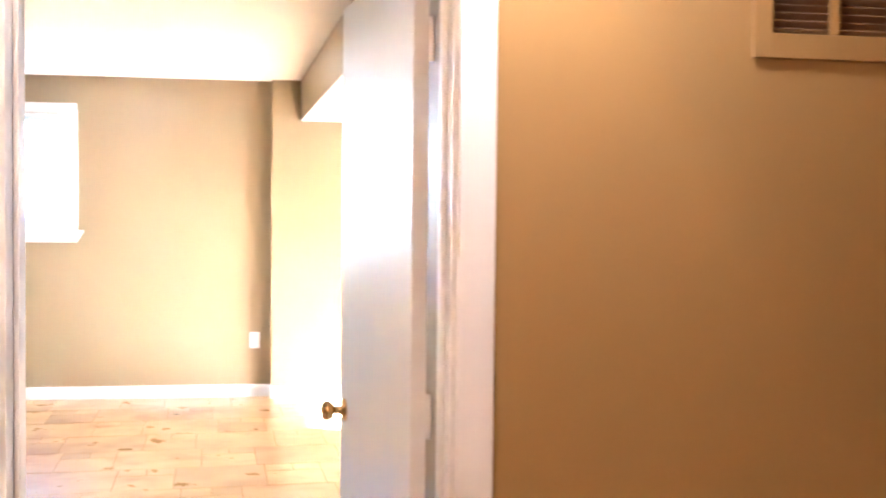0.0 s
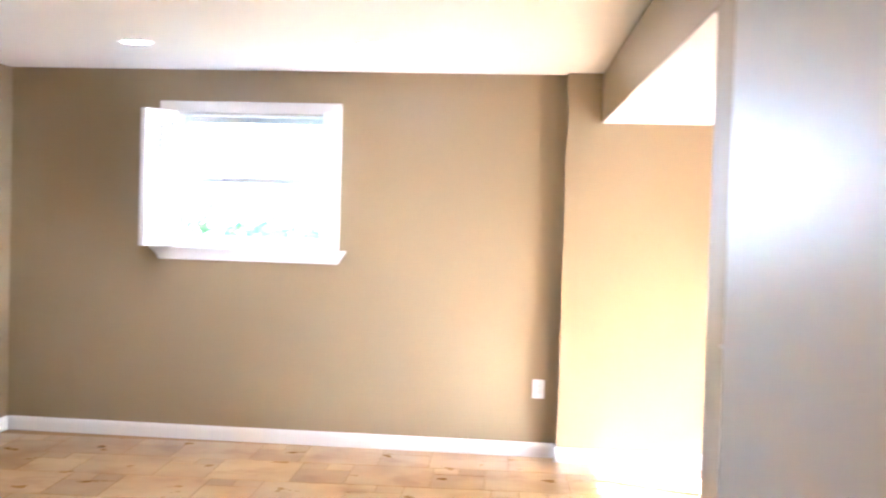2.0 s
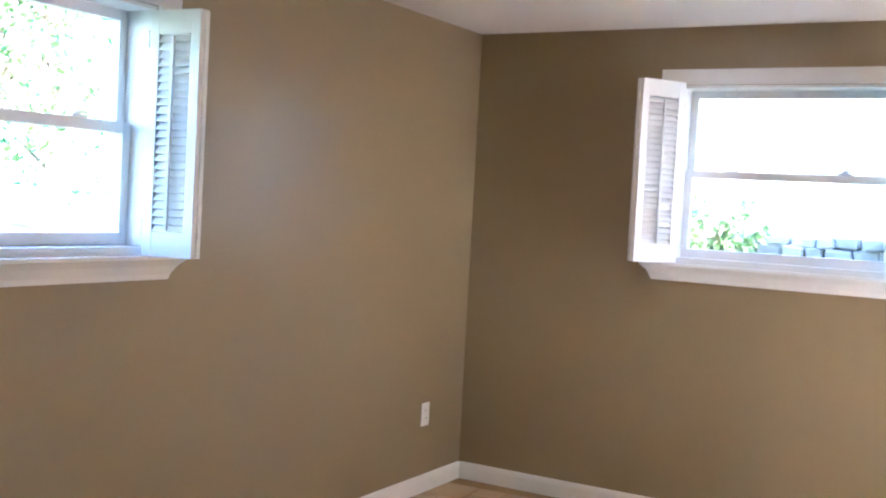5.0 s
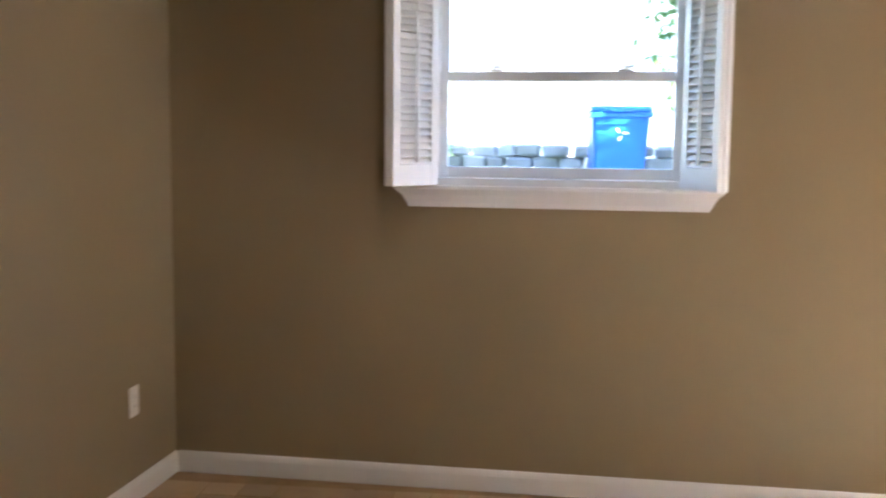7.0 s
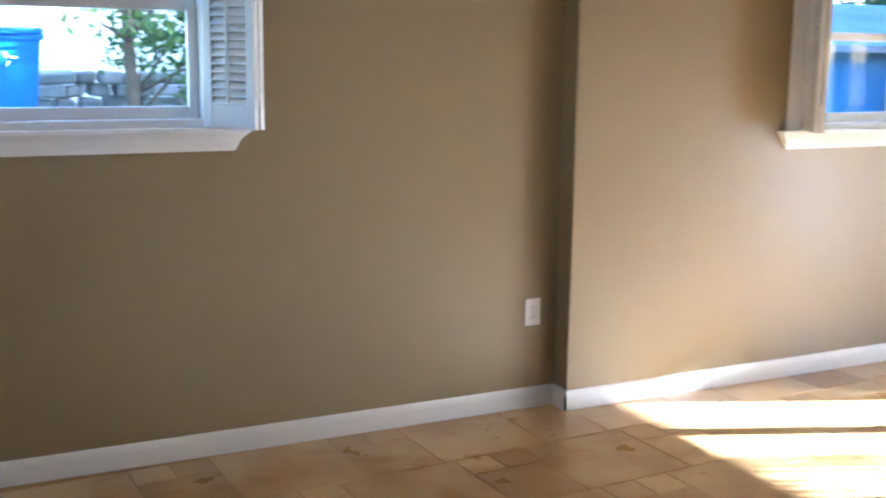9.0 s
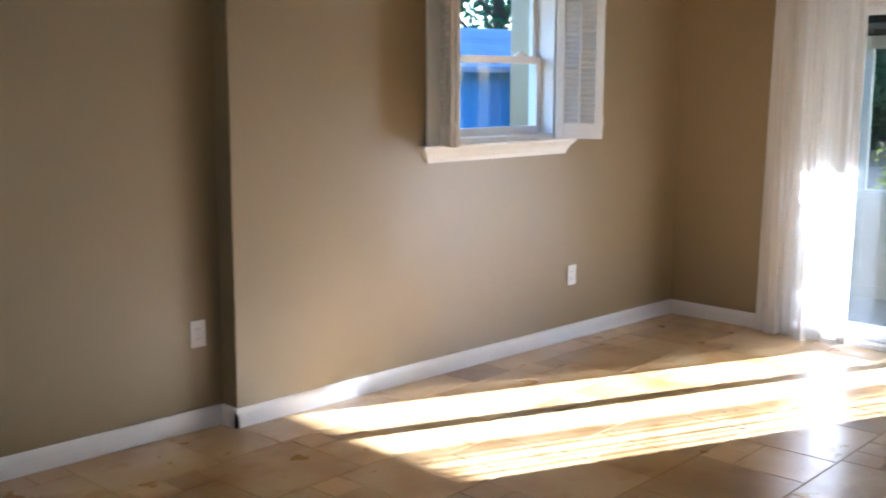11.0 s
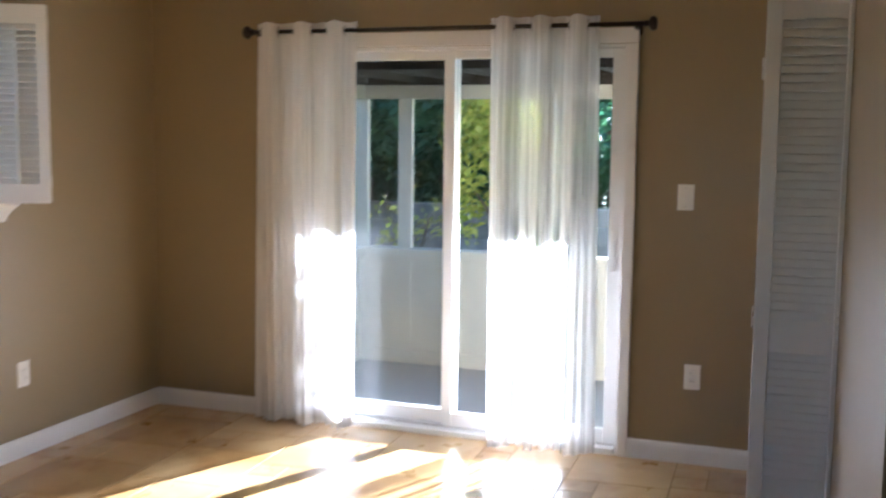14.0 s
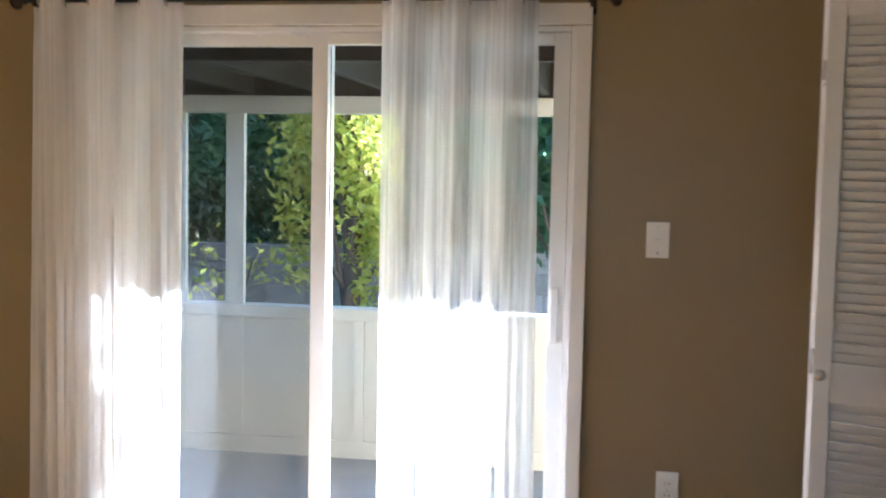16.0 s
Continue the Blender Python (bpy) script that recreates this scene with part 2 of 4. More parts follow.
M_MESH = mesh_material("insect_mesh", 0.77)
M_PORCHWOOD = material("cream_painted_wood", (0.55, 0.525, 0.45), 0.5, vary=0.12, scale=5, fine=60, bump=0.1)
M_DECK = material("grey_concrete", (0.36, 0.36, 0.35), 0.75, vary=0.2, scale=4, fine=60, bump=0.2)
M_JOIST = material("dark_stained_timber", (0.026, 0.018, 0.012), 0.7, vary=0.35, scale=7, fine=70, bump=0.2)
M_GRASS = material("lawn", (0.10, 0.14, 0.04), 0.9, vary=0.4, scale=3, fine=50, alt=(0.06, 0.07, 0.03), bump=0.6, bump_scale=60)
M_BARK = material("bark", (0.14, 0.10, 0.07), 0.9, vary=0.5, scale=9, fine=80, bump=0.8, bump_scale=40)
M_LEAF = leaf_material("broad_leaves", (0.035, 0.105, 0.055), (0.105, 0.21, 0.085))
M_LEAF_PALE = leaf_material("pale_leaves", (0.06, 0.12, 0.05), (0.16, 0.22, 0.07))
# Pale yellow holds the glow of sun through green leaves in its colour.
M_LEAF_YELLOW = leaf_material("backlit_yellow_leaves", (0.30, 0.36, 0.045), (0.58, 0.54, 0.12))
M_PETAL = leaf_material("pink_petals", (0.55, 0.07, 0.18), (0.70, 0.20, 0.32))
M_BIN = material("blue_plastic", (0.012, 0.095, 0.38), 0.4, vary=0.12, scale=5, bump=0.05)
M_STONE = material("grey_edging_stone", (0.30, 0.295, 0.29), 0.85, vary=0.4, scale=6, fine=50, bump=0.5, bump_scale=50, random_amount=0.4)
M_SIDING = material("white_siding_paint", (0.78, 0.77, 0.74), 0.6, vary=0.06, scale=2, bump=0.05)
M_SHED = material("slate_blue_stained_boards", (0.10, 0.255, 0.53), 0.7, vary=0.2, scale=3, fine=40, bump=0.2, bump_scale=60)
M_SHINGLE = material("blue_grey_shingle", (0.20, 0.26, 0.40), 0.85, vary=0.3, scale=5, fine=70, bump=0.4, bump_scale=120, random_amount=0.25)
M_LAMP = glow("lamp_diffuser", (1.0, 0.86, 0.66), 1.6)


# ---- mesh helpers ----
def box(bm, x0, x1, y0, y1, z0, z1, bev=0.0):
    vs = [bm.verts.new((x, y, z)) for x in (x0, x1) for y in (y0, y1) for z in (z0, z1)]
    fs = [bm.faces.new([vs[i] for i in f]) for f in ((0, 1, 3, 2), (4, 6, 7, 5), (0, 4, 5, 1), (2, 3, 7, 6), (0, 2, 6, 4), (1, 5, 7, 3))]
    if bev:
        es = list({e for f in fs for e in f.edges})
        bmesh.ops.bevel(bm, geom=es, offset=bev, segments=2, affect="EDGES", profile=0.6)
    return bm


def boxed(*a, **k):
    return box(bmesh.new(), *a, **k)


def lathe(bm, profile, axis="z", origin=(0, 0, 0), n=20):
    """A turned shape: profile rows (radius, height along the axis)."""
    rings = []
    for r, hgt in profile:
        ring = []
        for i in range(n):
            a = 2 * math.pi * i / n
            p = (r * math.cos(a), r * math.sin(a), hgt)
            p = {"z": p, "x": (p[2], p[0], p[1]), "y": (p[0], p[2], p[1])}[axis]
            ring.append(bm.verts.new(Vector(p) + Vector(origin)))
        rings.append(ring)
    for a, b in zip(rings, rings[1:]):
        for i in range(n):
            f = bm.faces.new((a[i], a[(i + 1) % n], b[(i + 1) % n], b[i]))
            f.smooth = True
    bm.faces.new(rings[0])
    bm.faces.new(rings[-1])
    bmesh.ops.recalc_face_normals(bm, faces=bm.faces)
    return bm


def mesh_of(name, bm, mat):
    bmesh.ops.recalc_face_normals(bm, faces=bm.faces)
    me = bpy.data.meshes.new(name)
    bm.to_mesh(me)
    bm.free()
    me.materials.append(mat)
    return me


def part(name, bm, mat, parent=None, label="", at=None):
    me = bm if isinstance(bm, bpy.types.Mesh) else mesh_of(name, bm, mat)
    o = new(name, me)
    if parent is not None:
        o.parent = parent
    if at is not None:
        o.matrix_basis = at
    if label:
        o["label"] = label
    return o


def thing(name, label, category, m=None, group="", kind=""):
    o = new(name)
    o.empty_display_size = 0.1
    if m is not None:
        o.matrix_world = m
    return tagged(o, label, category, group, kind)


def structure(name, bm, mat, label, category):
    return tagged(part(name, bm, mat), label, category, kind="structure")


def wall_mesh(axis, plane, thick, span, zspan, holes=()):
    """A wall whose face lies on the plane, its thickness going to plane + thick, with holes (a0, a1, z0, z1) cut right through."""
    A = sorted({*span, *[v for o in holes for v in o[:2]]})
    Z = sorted({*zspan, *[v for o in holes for v in o[2:]]})
    bm = bmesh.new()

    def solid(i, j):
        if not (0 <= i < len(A) - 1 and 0 <= j < len(Z) - 1):
            return False
        ca, cz = (A[i] + A[i + 1]) / 2, (Z[j] + Z[j + 1]) / 2
        return not any(o[0] < ca < o[1] and o[2] < cz < o[3] for o in holes)

    def quad(pts):
        bm.faces.new([bm.verts.new((a, w, z) if axis == "x" else (w, a, z)) for a, w, z in pts])

    p, q = plane, plane + thick
    for i in range(len(A) - 1):
        for j in range(len(Z) - 1):
            if not solid(i, j):
                continue
            a0, a1, z0, z1 = A[i], A[i + 1], Z[j], Z[j + 1]
            quad([(a0, p, z0), (a1, p, z0), (a1, p, z1), (a0, p, z1)])
            quad([(a0, q, z0), (a0, q, z1), (a1, q, z1), (a1, q, z0)])
            for di, dj, e in ((-1, 0, ((a0, z0), (a0, z1))), (1, 0, ((a1, z0), (a1, z1))), (0, -1, ((a0, z0), (a1, z0))), (0, 1, ((a0, z1), (a1, z1)))):
                if not solid(i + di, j + dj):
                    (b0, c0), (b1, c1) = e
                    quad([(b0, p, c0), (b1, p, c1), (b1, q, c1), (b0, q, c0)])
    bmesh.ops.remove_doubles(bm, verts=bm.verts, dist=1e-5)
    return bm


# ---- the room's plan ----
XW, XE, YN1, YN2, YOUT = -3.40, 3.92, 7.48, 7.37, 7.72
XSTEP, YS, YHALL = 0.37, 1.11, 0.95          # jog in the north wall; door wall, room and hall faces
XC, YC = 0.77, 3.605                          # corner of the closet block
ZC1, ZC2, ZSOF, ZTOP = 2.49, 2.34, 2.175, 2.60
W1 = (-1.722, 1.305)                         # window centre along the wall, height of the stool's top
W2 = (2.148, 1.245)
W3 = (4.51, 1.30)
HW, HB, HT = 0.52, 0.03, 0.895                # half width of a window's opening; its bottom and top above the stool
HW2 = 0.476                                   # the second window is narrower
SL = (4.665, 6.45, 0.0, 2.03)                 # sliding door's opening
DX0, DX1, DZ = -0.115, 0.705, 2.04           # hall doorway
CL0, CL1, CLZ = 1.502, 2.690, 2.09           # closet opening, along the closet front from its corner
CLOSET = pose(XC, YC, 0, 0, 0, 2.86)

structure("wall_north", wall_mesh("x", YN1, YOUT - YN1, (XW - 0.22, XSTEP), (0, ZTOP), [(W1[0] - HW, W1[0] + HW, W1[1] + HB - 0.03, W1[1] + HT)]), M_WALL, "taupe painted wall with a high double-hung window", "wall")
structure("wall_north_east", wall_mesh("x", YN2, YOUT - YN2, (XSTEP, XE + 0.22), (0, ZTOP), [(W2[0] - HW2, W2[0] + HW2, W2[1] + HB - 0.03, W2[1] + HT)]), M_WALL, "taupe painted wall standing proud of the next one", "wall")
structure("wall_seam", boxed(XSTEP + 0.004, 0.88, YN2 - 0.004, YN2, 0, ZSOF), M_WALL, "slightly raised plaster strip beside the wall's corner", "wall")
structure("wall_west", wall_mesh("y", XW, -0.22, (YS - 0.16, YN1), (0, ZTOP), [(W3[0] - HW, W3[0] + HW, W3[1] + HB - 0.03, W3[1] + HT)]), M_WALL, "taupe painted wall with a shuttered window", "wall")
structure("wall_east", wall_mesh("y", XE, 0.20, (YC - 0.9, YN2), (0, ZTOP), [SL]), M_WALL, "taupe painted wall around the sliding patio door", "wall")
structure("wall_south", wall_mesh("x", YS, YHALL - YS, (XW, 2.4), (0, ZTOP), [(DX0 - 0.02, DX1 + 0.02, 0, DZ + 0.02), (1.34, 1.64, 1.80, 2.14)]), M_WALL, "taupe painted wall with the hall doorway", "wall")
structure("wall_closet_side", wall_mesh("y", XC, 0.11, (YS, YC - 0.11), (0, ZTOP)), M_WALL, "taupe painted closet side wall with a light switch", "wall")
structure("wall_closet_front", wall_mesh("x", 0, -0.11, (0, XE - XC + 0.05), (0, ZTOP), [(CL0, CL1, 0, CLZ)]), M_WALL, "taupe painted closet front wall with bifold doors", "wall").matrix_world = CLOSET
structure("wall_closet_back", boxed(XC + 0.11, XE, YC - 0.9, YC - 0.8, 0, ZTOP), M_WALL, "painted back wall of the closet", "wall")
structure("ceiling", boxed(XW - 0.22, 0.95, YS - 0.16, YOUT, ZC1, ZC1 + 0.12), M_CEIL, "off-white painted ceiling with recessed lamps", "ceiling")
structure("ceiling_east", boxed(0.955, XE + 0.2, YC - 0.9, YN2, ZC2, ZC2 + 0.1), M_CEIL, "off-white painted lower ceiling", "ceiling")


def prism(pts, z0, z1):
    bm = bmesh.new()
    lo = [bm.verts.new((x, y, z0)) for x, y in pts]
    hi = [bm.verts.new((x, y, z1)) for x, y in pts]
    bm.faces.new(lo)
    bm.faces.new(hi)
    for i in range(len(pts)):
        bm.faces.new((lo[i], lo[(i + 1) % len(pts)], hi[(i + 1) % len(pts)], hi[i]))
    return bm


bm = prism([(0.593, YN2 - 0.003), (1.273, YN2 - 0.003), (1.45, YC - 0.2), (0.775, YC - 0.2)], ZSOF + 0.006, ZC1 - 0.004)
structure("soffit_beam", bm, M_WALL, "boxed-in duct beam with taupe painted sides", "beam")
structure("soffit_underside", prism([(0.596, YN2 - 0.004), (1.270, YN2 - 0.004), (1.435, YC + 0.05), (0.765, YC + 0.05)], ZSOF, ZSOF + 0.005), M_CEIL, "white painted underside of the beam", "beam")

# hall behind the camera
HX0, HX1, HY0, HZ = -1.3, 2.4, -2.4, 2.44
M_HALLWALL = material("warm_tan_hall_paint", (0.370, 0.222, 0.070), 0.45, vary=0.07, scale=1.6, fine=30, bump=0.1, bump_scale=160)
structure("hall_wall_face", wall_mesh("x", YHALL - 0.004, 0.003, (HX0, HX1), (0, HZ), [(DX0 - 0.02, DX1 + 0.02, 0, DZ + 0.02), (1.34, 1.64, 1.80, 2.14)]), M_HALLWALL, "warm tan painted hall wall", "wall")
structure("hall_wall_west", boxed(HX0 - 0.1, HX0, HY0 - 0.1, YHALL - 0.005, 0, HZ), M_HALLWALL, "warm tan painted hall wall", "wall")
structure("hall_wall_east", boxed(HX1, HX1 + 0.1, HY0 - 0.1, YHALL - 0.005, 0, HZ), M_HALLWALL, "warm tan painted hall wall", "wall")
structure("hall_wall_back", boxed(HX0, HX1, HY0 - 0.1, HY0, 0, HZ), M_HALLWALL, "warm tan painted hall wall", "wall")
structure("hall_ceiling", boxed(HX0 - 0.1, HX1 + 0.1, HY0 - 0.1, YHALL - 0.003, HZ, HZ + 0.1), M_CEIL, "off-white hall ceiling", "ceiling")
structure("hall_floor", boxed(HX0 - 0.1, HX1 + 0.1, HY0 - 0.1, YHALL + 0.08, -0.12, 0.0), M_HALLFLOOR, "plain tan hall floor", "floor")


# ---- trim ----
def board_profile(bm, p0, p1, normal, height=0.095, thick=0.014):
    """A baseboard with a rounded top along p0-p1, standing off a wall towards the normal."""
    p0, p1, nrm = Vector((*p0, 0)), Vector((*p1, 0)), Vector((*normal, 0))
    prof = [(0, 0), (thick, 0), (thick, height * 0.72), (thick * 0.8, height * 0.86), (thick * 0.45, height * 0.97), (0, height)]
    a = [bm.verts.new(p0 + nrm * d + Vector((0, 0, z))) for d, z in prof]
    b = [bm.verts.new(p1 + nrm * d + Vector((0, 0, z))) for d, z in prof]
    for i in range(len(prof)):
        j = (i + 1) % len(prof)
        bm.faces.new((a[i], a[j], b[j], b[i]))
    bm.faces.new(a)
    bm.faces.new(b)


bt = 0.014
for p0, p1, nrm in (
    ((XW + bt, YN1), (XSTEP - bt, YN1), (0, -1)), ((XSTEP, YN1), (XSTEP, YN2 - bt), (-1, 0)), ((XSTEP - bt, YN2), (XE - bt, YN2), (0, -1)),
    ((XW, YS), (XW, YN1), (1, 0)), ((XE, 6.53), (XE, YN2), (-1, 0)), ((XE, YC + 0.16), (XE, 4.62), (-1, 0)),
    ((XW + bt, YS), (DX0 - 0.09, YS), (0, 1)), ((XC, YS + 0.1), (XC, YC + bt), (-1, 0)),
):
    bm = bmesh.new()
    board_profile(bm, p0, p1, nrm)
    structure("baseboard", bm, M_TRIM, "white painted baseboard along the wall", "baseboard")


# ---- windows ----
def window(name, m, label, ow=HW):
    """Double-hung window; local x along the wall, -y into the room, z up from the stool's top."""
    w = thing(name, label, "window", m, kind="structure")
    top, sw = HT, ow - HW
    for s in (-1, 1):
        part("casing_board", boxed(s * (ow + 0.10) if s < 0 else ow, -ow if s < 0 else ow + 0.10, -0.022, -0.002, 0.0, top + 0.075, bev=0.004), M_TRIM, w)
        part("jamb_liner", boxed(-ow if s < 0 else ow - 0.014, -ow + 0.014 if s < 0 else ow, 0.0, 0.19, 0.0, top - 0.014), M_TRIM, w)
    part("head_casing", boxed(-ow - 0.10, ow + 0.10, -0.024, -0.002, top + 0.002, top + 0.078, bev=0.004), M_TRIM, w)
    part("head_liner", boxed(-ow, ow, 0.0, 0.19, top - 0.014, top), M_TRIM, w)
    # stool and moulded apron with mitred ends
    bm = bmesh.new()
    prof = [(0.0, -0.090, 0.615), (0.012, -0.090, 0.615), (0.016, -0.070, 0.622), (0.030, -0.040, 0.640), (0.046, -0.018, 0.662), (0.050, -0.014, 0.672), (0.050, 0.0, 0.672), (0.0, 0.0, 0.672)]
    a = [bm.verts.new((-x - sw, -d - 0.002, z)) for d, z, x in prof]
    b = [bm.verts.new((x + sw, -d - 0.002, z)) for d, z, x in prof]
    for i in range(len(prof) - 1):
        bm.faces.new((a[i], a[i + 1], b[i + 1], b[i]))
    bm.faces.new((a[-1], a[0], b[0], b[-1]))
    bm.faces.new(a)
    bm.faces.new(b)
    part("moulded_sill", bm, M_TRIM, w, "cream moulded sill")
    part("inner_sill", boxed(-ow + 0.0145, ow - 0.0145, 0.0, 0.19, 0.0, 0.03), M_TRIM, w)
    mid = 0.455
    for nm, z0, z1, y0 in (("lower_sash", 0.031, mid + 0.02, 0.095), ("upper_sash", mid - 0.02, top - 0.0145, 0.130)):
        f = 0.036
        s = part(nm, boxed(-ow + 0.015, -ow + 0.015 + f, y0, y0 + 0.032, z0, z1, bev=0.003), M_VINYL, w)
        part("stile", boxed(ow - 0.015 - f, ow - 0.015, y0, y0 + 0.032, z0, z1, bev=0.003), M_VINYL, s)
        part("bottom_rail", boxed(-ow + 0.015 + f, ow - 0.015 - f, y0, y0 + 0.032, z0, z0 + (0.045 if nm == "lower_sash" else 0.036), bev=0.003), M_VINYL, s)
        part("top_rail", boxed(-ow + 0.015 + f, ow - 0.015 - f, y0, y0 + 0.032, z1 - 0.04, z1, bev=0.003), M_VINYL, s)
        g = part("pane", boxed(-ow + 0.015 + f - 0.004, ow - 0.015 - f + 0.004, y0 + 0.014, y0 + 0.018, z0 + 0.03, z1 - 0.035), M_GLASS, s)
        g.visible_shadow = False
    for x in (-0.27, 0.27):
        bm = boxed(x - 0.035, x + 0.035, 0.090, 0.118, mid + 0.021, mid + 0.031, bev=0.003)
        lathe(bm, [(0.012, 0), (0.012, 0.012), (0.006, 0.016)], "z", (x, 0.104, mid + 0.031), 12)
        box(bm, x - 0.004, x + 0.036, 0.092, 0.102, mid + 0.034, mid + 0.044)
        part("sash_lock", bm, M_VINYL, w)
    return w


def shutter(m, label, wide=0.265, tall=0.90, mirror=1):
    """A pair of louvred shutter panels folded together; local x runs from the hinge to the free edge, y is the fold's outer side."""
    t = thing("window_shutter", label, "shutter", m, group="shutters of the windows")
    st, th, bot, top = 0.042, 0.022, 0.085, 0.085
    slat = bmesh.new()
    box(slat, st + 0.002, wide - st - 0.002, -0.0165, 0.0165, -0.0028, 0.0028)
    slat_mesh = mesh_of("slat", slat, M_TRIM)
    for k in (0, 1):
        y = k * 0.027 * mirror
        p = part("panel_frame" , boxed(0, st, y - th / 2, y + th / 2, 0, tall, bev=0.003), M_TRIM, t)
        part("stile", boxed(wide - st, wide, y - th / 2, y + th / 2, 0, tall, bev=0.003), M_TRIM, p)
        part("bottom_rail", boxed(st, wide - st, y - th / 2 + 0.001, y + th / 2 - 0.001, 0, bot), M_TRIM, p)
        part("top_rail", boxed(st, wide - st, y - th / 2 + 0.001, y + th / 2 - 0.001, tall - top, tall), M_TRIM, p)
        n = 25
        for i in range(n):
            z = bot + (tall - bot - top) * (i + 0.5) / n
            part("slat", slat_mesh, None, p, at=pose(0, y, z, 52 * mirror if k == 0 else -52 * mirror))
        part("tilt_rod", boxed(wide / 2 - 0.006, wide / 2 + 0.006, y - mirror * (0.023 if k == 0 else -0.010), y - mirror * (0.013 if k == 0 else -0.020), bot + 0.01, tall - top - 0.01, bev=0.002), M_TRIM, p)
    for z in (0.10, tall - 0.10):
        bm = bmesh.new()
        lathe(bm, [(0.004, -0.03), (0.004, 0.03)], "z", (wide + 0.003, 0.0135 * mirror, z), 8)
        part("fold_hinge", bm, M_TRIM, t)
        bm = bmesh.new()
        lathe(bm, [(0.004, -0.03), (0.004, 0.03)], "z", (-0.003, -0.008 * mirror, z), 8)
        part("wall_hinge", bm, M_TRIM, t)
    return t


def aim(p, q, z):
    """A pose at p whose x axis points at q in plan."""
    return pose(p[0], p[1], z, 0, 0, math.degrees(math.atan2(q[1] - p[1], q[0] - p[0])))


window("window_1", pose(W1[0], YN1, W1[1]), "white double-hung window with moulded cream sill, closed")
window("window_2", pose(W2[0], YN2, W2[1]), "narrower white double-hung window with moulded cream sill, closed", HW2)
window("window_3", pose(XW, W3[0], W3[1], 0, 0, 90), "white double-hung window with moulded sill in the west wall, closed")
for cx, yw, z, dx in ((W1[0], YN1, W1[1], HW - 0.53), (W2[0], YN2, W2[1], HW2 - 0.53)):
    shutter(aim((cx - 0.505 - dx, yw - 0.030), (cx - 0.645 - dx, yw - 0.25), z + 0.004), "white louvred wooden shutter folded open into the room", mirror=-1)
    shutter(aim((cx + 0.515 + dx, yw - 0.030), (cx + 0.635 + dx, yw - 0.25), z + 0.004), "white louvred wooden shutter folded open into the room", mirror=1)
shutter(aim((XW + 0.030, W3[0] + 0.470), (XW + 0.28, W3[0] + 0.485), W3[1] + 0.004), "white louvred wooden shutter of the west window, standing open", wide=0.225, tall=0.865, mirror=1)
shutter(aim((XW + 0.03, W3[0] - 0.515), (XW + 0.25, W3[0] - 0.60), W3[1] + 0.004), "white louvred wooden shutter of the west window, standing open", mirror=-1)

# ---- hall door ----
for s, x0, x1 in ((0, DX0 - 0.02, DX0), (1, DX1, DX1 + 0.02)):
    structure("door_jamb", boxed(x0, x1, YHALL - 0.004, YS, 0, DZ, bev=0.002), M_TRIM, "white painted door jamb", "door frame")
structure("door_jamb", boxed(DX0 - 0.02, DX1 + 0.02, YHALL - 0.004, YS, DZ, DZ + 0.02, bev=0.002), M_TRIM, "white painted head of the door frame", "door frame")
structure("door_stop", boxed(DX1 - 0.012, DX1 - 0.001, YHALL + 0.05, YHALL + 0.09, 0, DZ - 0.001, bev=0.002), M_TRIM, "white door stop strip on the jamb", "door frame")
structure("door_stop", boxed(DX0 + 0.001, DX0 + 0.012, YHALL + 0.05, YHALL + 0.09, 0, DZ - 0.001, bev=0.002), M_TRIM, "white door stop strip on the jamb", "door frame")
for face, yn in ((YHALL - 0.004, -1), (YS, 1)):
    for x0, x1 in ((DX0 - 0.085, DX0 - 0.012), (DX1 + 0.012, DX1 + 0.085)):
        if yn > 0 and x0 > 0:
            x1 = XC - 0.003
        bm = boxed(x0, x1, *sorted((face, face + yn * 0.016)), 0, DZ + 0.085, bev=0.005)
        structure("door_casing", bm, M_TRIM, "white painted door casing", "door frame")
    structure("door_casing", boxed(DX0 - 0.012, (DX1 + 0.012) if yn < 0 else XC - 0.09, *sorted((face, face + yn * 0.0155)), DZ + 0.012, DZ + 0.085, bev=0.005), M_TRIM, "white painted door casing head", "door frame")

HINGE, FREE = (0.672, 1.150), (0.575, 1.905)
door = thing("hall_door", "white glossy flush door standing open into the room", "door", aim(HINGE, FREE, 0.012))
leaf = part("leaf", boxed(0, 0.762, -0.0175, 0.0175, 0, 2.015, bev=0.002), M_DOOR, door)
for s in (-1, 1):
    bm = bmesh.new()
    lathe(bm, [(0.031, 0), (0.031, 0.004), (0.012, 0.010), (0.011, 0.030), (0.020, 0.036), (0.027, 0.046), (0.027, 0.056), (0.020, 0.064), (0.006, 0.067)], "y", (0, 0, 0), 24)
    o = part("knob", bm, M_BRASS, leaf, "polished brass knob", at=pose(0.70, s * 0.0175, 0.91, 0, 0, 0 if s > 0 else 180))
part("latch_plate", boxed(0.7622, 0.7635, -0.0125, 0.0125, 0.882, 0.938), M_BRASS, leaf, "brass latch plate")
for z in (0.25, 1.02, 1.82):
    bm = boxed(-0.0015, -0.0002, -0.016, 0.016, z - 0.045, z + 0.045)
    lathe(bm, [(0.006, z - 0.047), (0.006, z + 0.047)], "z", (-0.006, -0.0215, 0), 12)
    part("hinge", bm, M_TRIM, leaf, "white painted butt hinge")

